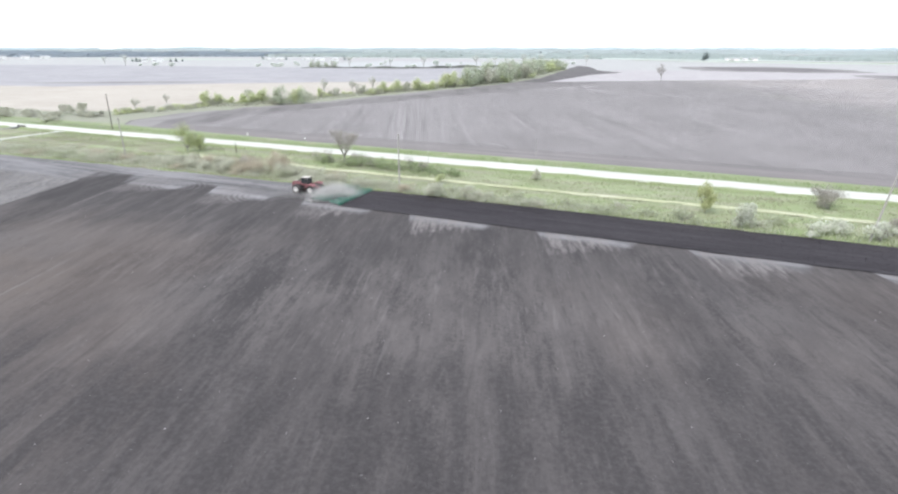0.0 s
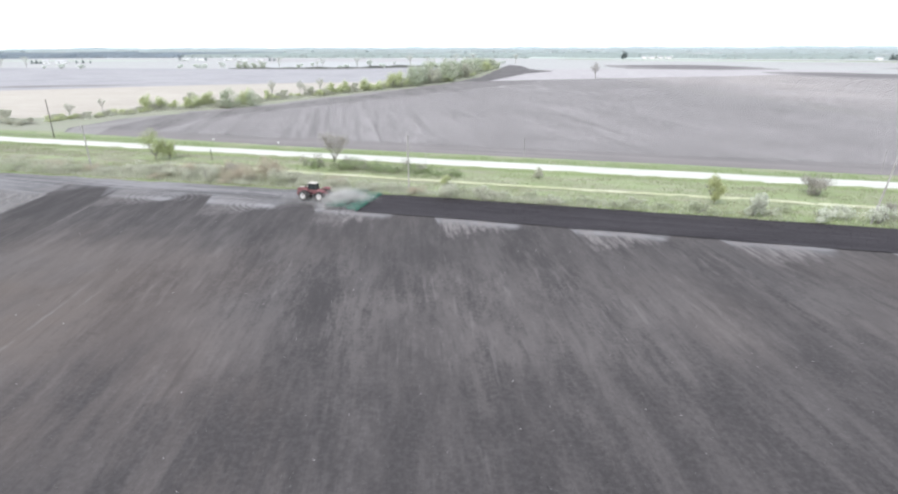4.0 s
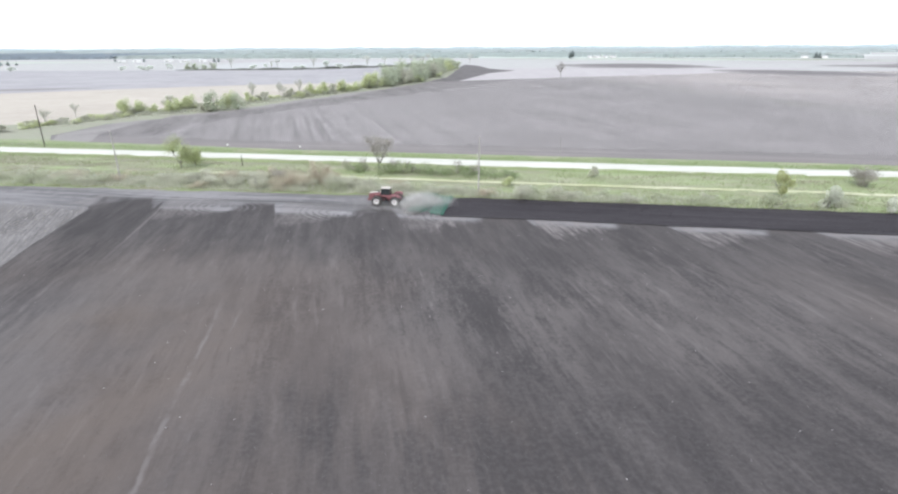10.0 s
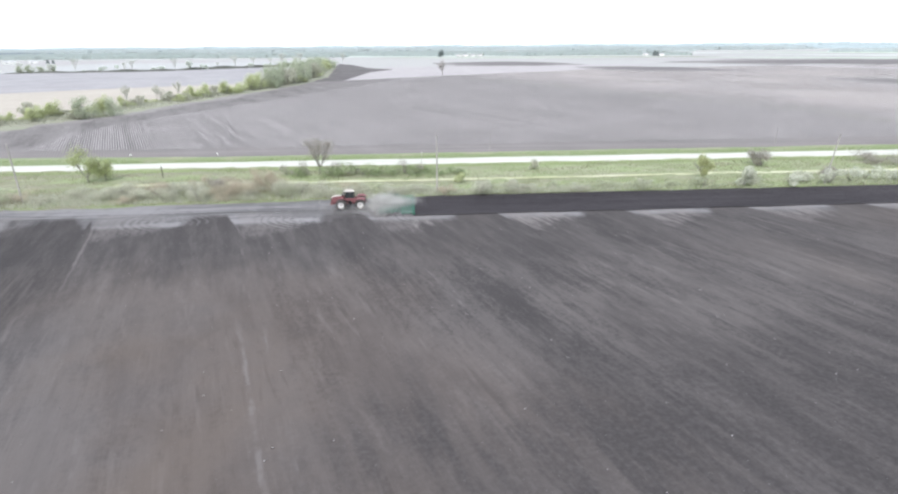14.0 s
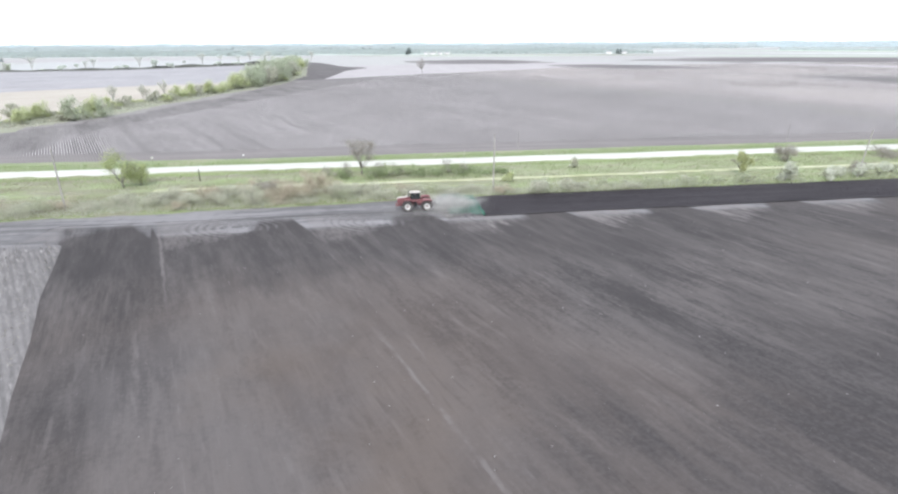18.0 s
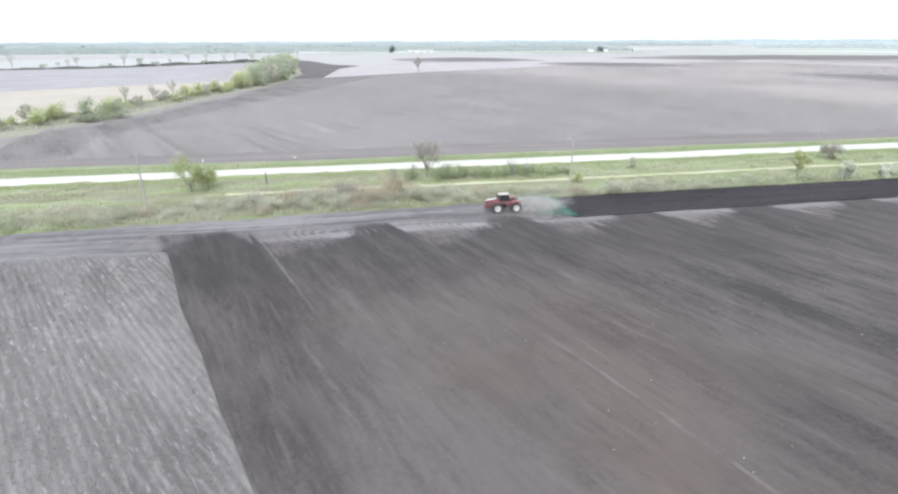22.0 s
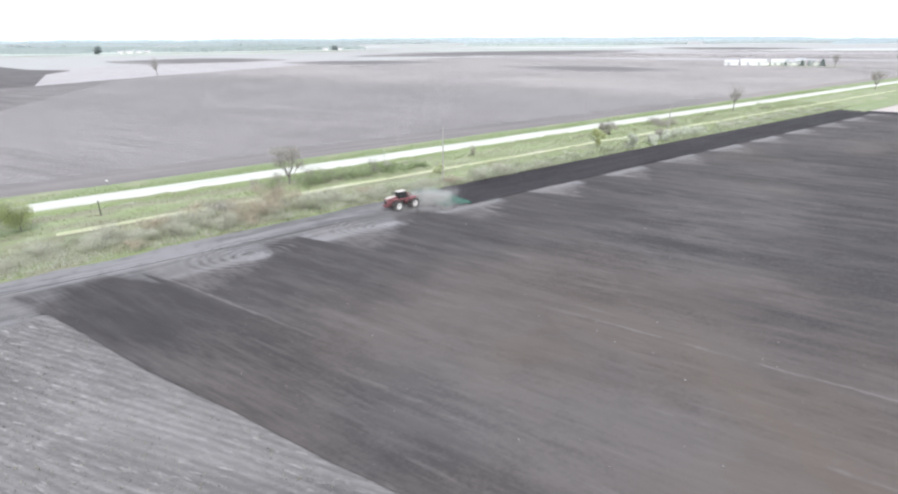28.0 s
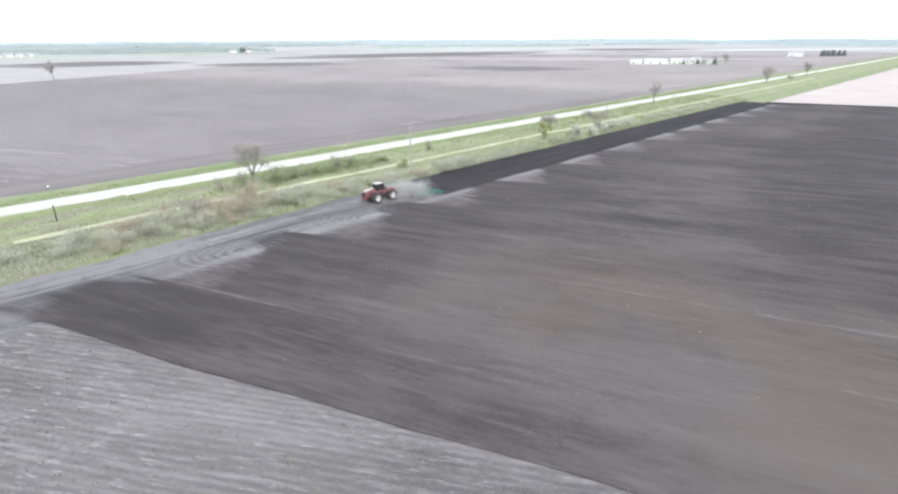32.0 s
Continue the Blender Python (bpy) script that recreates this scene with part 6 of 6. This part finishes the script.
# ---- cultivator ----
cult = thing("field_cultivator", "wide green field cultivator with harrow and baskets behind the tractor", "cultivator", "", pose(TX, TY + 0.1, 0.12))
HALF = 7.2
part("tongue", Geo().tube((3.7, 0, 0.65), (6.4, -1.3, 0.85), 0.1, n=6).tube((3.7, 0, 0.65), (6.4, 1.3, 0.85), 0.1, n=6).box((3.75, 0, 0.63), (0.4, 0.25, 0.18)).make("tongue", 0.01), M_GREEN, cult, "green A-shaped tongue")
for x in (6.4, 7.5, 8.6, 9.7):
    for y0, y1 in ((-HALF, -2.55), (-2.45, 2.45), (2.55, HALF)):
        part("toolbar", Geo().box((x, (y0 + y1) / 2, 0.82), (0.13, y1 - y0, 0.13)).make("toolbar", 0.015), M_GREEN, cult, "dusty green toolbar")
for y in (-7.0, -5.6, -4.2, -2.7, -1.3, 0.0, 1.3, 2.7, 4.2, 5.6, 7.0):
    part("brace", Geo().box((8.05, y, 0.9), (3.5, 0.1, 0.1)).make("brace", 0.012), M_GREEN, cult)
shank = Geo()
for (x0, z0), (x1, z1) in zip([(0, 0.78), (0.16, 0.86), (0.34, 0.72), (0.36, 0.45), (0.22, 0.15)], [(0.16, 0.86), (0.34, 0.72), (0.36, 0.45), (0.22, 0.15), (0.02, -0.05)]):
    shank.tube((x0, 0, z0), (x1, 0, z1), 0.032, n=5)
shank.add([(-0.1, 0, -0.06), (0.12, -0.12, 0.0), (0.12, 0.12, 0.0), (0.06, 0, 0.08)], [(0, 1, 3), (0, 3, 2), (0, 2, 1), (1, 2, 3)])
shank_mesh = shank.make("shank")
for r, x in enumerate((6.4, 7.5, 8.6, 9.7)):
    for i in range(17):
        y = -HALF + 0.25 + 0.86 * i + 0.21 * r
        if y < HALF - 0.1:
            part("shank", shank_mesh, M_STEEL, cult).matrix_basis = pose(x, y, 0)
gauge_tyre = Geo().lathe([(0.22, -0.12), (0.38, -0.13), (0.42, -0.08), (0.42, 0.08), (0.38, 0.13), (0.22, 0.12)], 18).make("tyre", smooth=True)
gauge_rim = Geo().lathe([(0, -0.02), (0.2, -0.05), (0.23, -0.1), (0.23, 0.1), (0.2, 0.05), (0, 0.03)], 14).make("rim")
for x, y in ((5.7, -6.6), (5.7, 6.6), (5.7, -4.2), (5.7, 4.2), (8.05, -1.6), (8.05, 1.6), (8.05, -0.9), (8.05, 0.9), (8.05, -4.9), (8.05, 4.9)):
    w = part("gauge_wheel", gauge_tyre, M_TYRE, cult, "small black carrying wheel")
    w.matrix_basis = pose(x, y, 0.42)
    part("rim", gauge_rim, M_RIM, w, "white rim")
    part("wheel_arm", Geo().box((x + 0.3, y + 0.2, 0.66), (0.75, 0.08, 0.1), (0, -25, 0)).make("wheel_arm", 0.01), M_GREEN, cult)
for s in (-1, 1):
    part("fold_cylinder", Geo().tube((8.05, s * 1.1, 1.25), (8.05, s * 3.2, 1.05), 0.06, n=8).tube((8.05, s * 2.4, 1.13), (8.05, s * 4.4, 0.98), 0.035, n=8).make("fold_cylinder"), M_STEEL, cult, "steel folding cylinder")
    part("fold_arm", Geo().prism([(7.9, 0.9), (8.2, 0.9), (8.12, 1.5), (7.98, 1.5)], s * 1.1 - 0.08, s * 1.1 + 0.08).make("fold_arm", 0.01), M_GREEN, cult)
    part("warning_plate", Geo().box((10.1, s * 3.4, 1.0), (0.03, 0.35, 0.3)).make("warning_plate", 0.005), M_CREAM, cult, "pale plate")
tine_bar = Geo().box((0, 0, 0.42), (0.08, 1.8, 0.06))
for i in range(8):
    tine_bar.tube((0, -0.84 + 0.24 * i, 0.42), (0.14, -0.84 + 0.24 * i, 0.0), 0.016, n=3)
tine_mesh = tine_bar.make("tine_bar")
rail_mesh = Geo().box((0, 0, 0.52), (2.4, 0.13, 0.07)).make("rail", 0.008)
basket = Geo()
for i in range(9):
    a = 2 * math.pi * i / 9
    basket.tube((0.26 * math.cos(a), -0.95, 0.26 * math.sin(a)), (0.26 * math.cos(a + 0.7), 0.95, 0.26 * math.sin(a + 0.7)), 0.04, n=4)
for y in (-0.95, -0.32, 0.32, 0.95):
    basket.lathe([(0.19, y - 0.015), (0.24, y - 0.015), (0.24, y + 0.015), (0.19, y + 0.015)], 14)
basket_mesh = basket.make("basket")
for k in range(6):
    y = -6.0 + 2.4 * k
    section = part("harrow_section", Geo().box((10.25, y, 0.7), (0.9, 0.12, 0.1), (0, 12, 0)).box((10.7, y, 0.56), (0.1, 1.9, 0.08)).make("harrow_section", 0.01), M_GREEN, cult, "green harrow section")
    for i in range(6):
        part("tine_bar", tine_mesh, M_GREEN, section).matrix_basis = pose(10.75 + 0.4 * i, y, 0)
    for dy in (-0.72, 0.72):
        part("rail", rail_mesh, M_GREEN_P, section, "dusty pale green rail").matrix_basis = pose(11.6, y + dy, 0)
    part("basket", basket_mesh, M_GREEN, section, "green rolling basket").matrix_basis = pose(13.05, y, 0.25)
    part("basket_arm", Geo().box((12.8, y, 0.6), (0.9, 0.1, 0.08), (0, 20, 0)).make("basket_arm", 0.01), M_GREEN, section)
    for e in (-1.0, 1.0):
        part("side_plate", Geo().box((13.05, y + e, 0.38), (0.12, 0.05, 0.4)).make("side_plate", 0.01), M_GREEN, section)

# dust raised by the machine: loose specks, thickest ahead of the cultivator
n = 62000
puffs = 60
px = TX + rng.gamma(4.0, 0.95, puffs) + 3.2
py = TY - 0.6 + rng.normal(0, 2.4, puffs) + 0.1 * (px - TX)
pz = 0.2 + np.abs(rng.normal(0, 0.8, puffs))
pick = rng.integers(0, puffs, n)
dust_p = np.stack([px[pick] + rng.normal(0, 1.0, n), py[pick] + rng.normal(0, 1.0, n), np.abs(pz[pick] + rng.normal(0, 0.55, n)) + 0.25], 1)
k = 12000  # thin veil that hangs low round the tractor and over the headland
veil = np.stack([TX + rng.normal(1.5, 5.0, k), TY + rng.normal(-3.0, 2.6, k), np.abs(rng.normal(0, 0.7, k)) + 0.25], 1)
dust_p, n = np.concatenate([dust_p, veil]), n + k
co, f = quads(dust_p, rng.normal(0, 1, (n, 3)), np.concatenate([rng.uniform(0.02, 0.05, n - k), rng.uniform(0.012, 0.03, k)]))
tagged(new("dust_cloud", arrays("dust_cloud", co, f, M_DUST)), "pale dust drifting up behind the tractor", "dust", kind="stuff")


# ---- farmsteads ----
def gabled(top_name, x, y, w, d, h, rise, turn, wall_mat, label, category, wins=3, doors=1, roof_mat=None):
    top = thing(top_name, label, category, "", pose(x, y, -0.1, 0, 0, turn))
    part("wall", Geo().add([(-w / 2, -d / 2, 0), (w / 2, -d / 2, 0), (w / 2, d / 2, 0), (-w / 2, d / 2, 0), (-w / 2, -d / 2, h), (w / 2, -d / 2, h), (w / 2, d / 2, h), (-w / 2, d / 2, h), (-w / 2, 0, h + rise), (w / 2, 0, h + rise)], [(0, 1, 5, 4), (2, 3, 7, 6), (3, 0, 4, 8, 7), (1, 2, 6, 9, 5), (0, 3, 2, 1), (4, 5, 9, 8), (6, 7, 8, 9)]).make("wall"), wall_mat, top)
    o, tk = 0.5, 0.2
    for s in (-1, 1):
        e = s * (d / 2 + o)
        ze = h - rise * o / (d / 2)
        roof = Geo().add([(-w / 2 - o, e, ze + 0.05), (w / 2 + o, e, ze + 0.05), (w / 2 + o, 0, h + rise + 0.05), (-w / 2 - o, 0, h + rise + 0.05), (-w / 2 - o, e, ze + tk), (w / 2 + o, e, ze + tk), (w / 2 + o, 0, h + rise + tk), (-w / 2 - o, 0, h + rise + tk)], [(0, 1, 2, 3), (4, 5, 6, 7), (0, 1, 5, 4), (2, 3, 7, 6), (0, 3, 7, 4), (1, 2, 6, 5)])
        part("roof", roof.make("roof"), roof_mat or M_ROOF, top, "white metal roof" if roof_mat else "grey roof")
    for i in range(wins):
        wx = -w / 2 + w * (i + 0.5) / wins
        win = part("window", Geo().box((wx, -d / 2 - 0.03, h * 0.6), (1.1, 0.1, 1.4)).make("window", 0.02), M_WHITE, top)
        part("pane", Geo().box((wx, -d / 2 - 0.09, h * 0.6), (0.9, 0.03, 1.2)).make("pane"), M_GLASS, win)
    for i in range(doors):
        part("door", Geo().box((w * 0.22 * (1 if i else -1), -d / 2 - 0.05, min(1.5, h * 0.4)), (2.6 if category == "barn" else 1.1, 0.1, min(3.0, h * 0.8))).make("door", 0.02), M_ROOF, top, "grey door")
    return top


def grain_bin(x, y, r, h):
    top = thing("grain_bin", "round galvanised grain bin with a cone roof", "grain bin", "grain bins", pose(x, y, -0.1))
    part("drum", Geo().lathe([(0.01, 0), (r, 0), (r, h), (0.01, h)], 20, (0, 0, 0), "z").make("drum", smooth=False), M_GALV, top)
    part("roof", Geo().lathe([(0.05, h + r * 0.55), (r + 0.2, h + 0.02), (r + 0.2, h - 0.12), (0.05, h + r * 0.45)], 20, (0, 0, 0), "z").make("roof"), M_GALV, top)
    return top


conifer_master = None


def conifer(x, y, h):
    global conifer_master
    if conifer_master is None:
        top = thing("conifer", "dark evergreen tree by a farmstead", "tree", "farm trees", pose(x, y, -0.1))
        part("trunk", Geo().tube((0, 0, -0.2), (0, 0, 9), 0.22, 0.05, 6).make("trunk"), M_BARK, top)
        k = 700
        z = rng.uniform(0.05, 1, k)
        r = (1.15 - z) * 4.6 * np.sqrt(rng.uniform(0.3, 1, k)) + 0.1
        t = rng.uniform(0, 2 * np.pi, k)
        p = np.stack([r * np.cos(t), r * np.sin(t), z * 9.6 - 0.25 * r], 1)
        co, f = quads(p, np.stack([np.cos(t), np.sin(t), 0.8 + 0 * t], 1) + rng.normal(0, 0.3, (k, 3)), rng.uniform(0.3, 0.6, k))
        part("crown", arrays("crown", co, f, M_EVER), M_EVER, top)
        top.scale = (h / 10,) * 3
        conifer_master = top
        return top
    return copy_thing(conifer_master, pose(x, y, -0.1, 0, 0, float(rng.uniform(0, 360))) @ Matrix.Scale(h / 10 / conifer_master.scale[0], 4))


# nearest farm, across the road to the east
gabled("barn", 596, 352, 27, 11, 4.2, 2.4, -58, M_WHITE, "long white metal barn with a white roof", "barn", 0, 2, M_ROOF_P)
gabled("barn", 615, 331, 15, 10, 4.4, 2.6, -62, M_WHITE, "white metal barn with a white roof", "barn", 0, 2, M_ROOF_P)
gabled("house", 629, 312, 11, 8, 5.6, 3.0, -66, M_WHITE, "white two-storey farmhouse with a grey roof", "house", 4)
gabled("shed", 639, 297, 9, 7, 3.6, 2.0, 20, M_WHITE, "small white farm shed", "shed", 1)
gabled("shed", 606, 340, 6, 5, 3.0, 1.6, 25, M_WHITE, "low white farm shed between barns", "shed", 1)
gabled("shed", 622, 320, 9, 6, 4.0, 2.2, -60, M_WHITE, "white farm garage with a grey roof", "shed", 1)
gabled("barn", 583, 372, 15, 8, 3.4, 2.0, -58, M_WHITE, "low white barn with a white roof", "barn", 0, 1, M_ROOF_P)
grain_bin(622, 324, 3.6, 6.0), grain_bin(633, 302, 3.2, 6.0)
for x, y, h in ((607, 319, 5.5), (623, 307, 7.0), (633, 289, 8.5)):
    conifer(x, y, h)
blotch("farm_lawn", (590, 345), (652, 268), 14, M_VERGE, "green lawn round a farmstead", 0.03)
round_tree("bare round-headed farmyard tree", 15.0, 12.0, at(645, 280, z=-0.1), 0.25, 1500)
# farther farms
for x, y in ((1080, 262), (1088, 260), (1096, 256), (1104, 252), (1112, 250), (1122, 244), (1131, 238)):
    conifer(x, y, 11 + 0.01 * (x - 1080))
gabled("barn", 1060, 300, 24, 11, 5.0, 3.0, -70, M_WHITE, "far white barn with a grey roof", "barn", 0)
gabled("house", -1062, 885, 11, 8, 4.6, 2.6, 45, M_WHITE, "white farmhouse with a grey roof", "house", 3)
gabled("barn", -1042, 900, 20, 10, 3.8, 2.6, 45, M_WHITE, "white barn with a grey roof", "barn", 0)
for x, y, h in ((-1088, 876, 7), (-1081, 880, 8), (-1075, 883, 6), (-1022, 915, 6), (-1014, 922, 7), (-1004, 930, 5)):
    conifer(x, y, h)
for i, (x, y, w) in enumerate(((-960, 1150, 18), (-930, 1160, 24), (-860, 1170, 26), (-800, 1140, 30), (-770, 1160, 20))):
    gabled("barn", x, y, w * 0.72, 9, 3.6 + 0.4 * (i % 3), 2.0, 35, M_WHITE, "far white farm building with a grey roof", "barn", 0)
for x, y, h in ((-905, 1150, 7), (-738, 1150, 8), (-730, 1154, 7), (-985, 1160, 7)):
    conifer(x, y, h)
leafy_tree("dark round-headed evergreen by a far farm", 17, 19, M_EVER, at(28, 1450, z=-0.1), 1500, size=0.6, base=0.02, lobes=16)
for x, w in ((76, 9), (93, 17), (114, 11), (133, 13)):
    gabled("barn", x, 1480 + 0.2 * x, w, 9, 4.0, 2.2, -12, M_WHITE, "far white farm building with a grey roof", "barn", 0)
for x, w in ((566, 14), (606, 18)):
    gabled("barn", x, 1480, w, 10, 4.2, 2.4, -22, M_WHITE, "far white farm building with a grey roof", "barn", 0)
conifer(588, 1476, 14), conifer(597, 1478, 13)
for x, y, h in ((84, 1490, 7), (105, 1510, 9), (124, 1498, 7), (141, 1512, 8)):
    copy_thing(far_kinds[2], at(x, y, h / 7.5, -0.1))
for x, y, w in ((-1580, 960, 22), (-1540, 985, 26), (-1620, 930, 18)):
    gabled("barn", x, y, w * 0.8, 10, 4.2, 2.4, 50, M_WHITE, "far white farm building with a grey roof", "barn", 0)
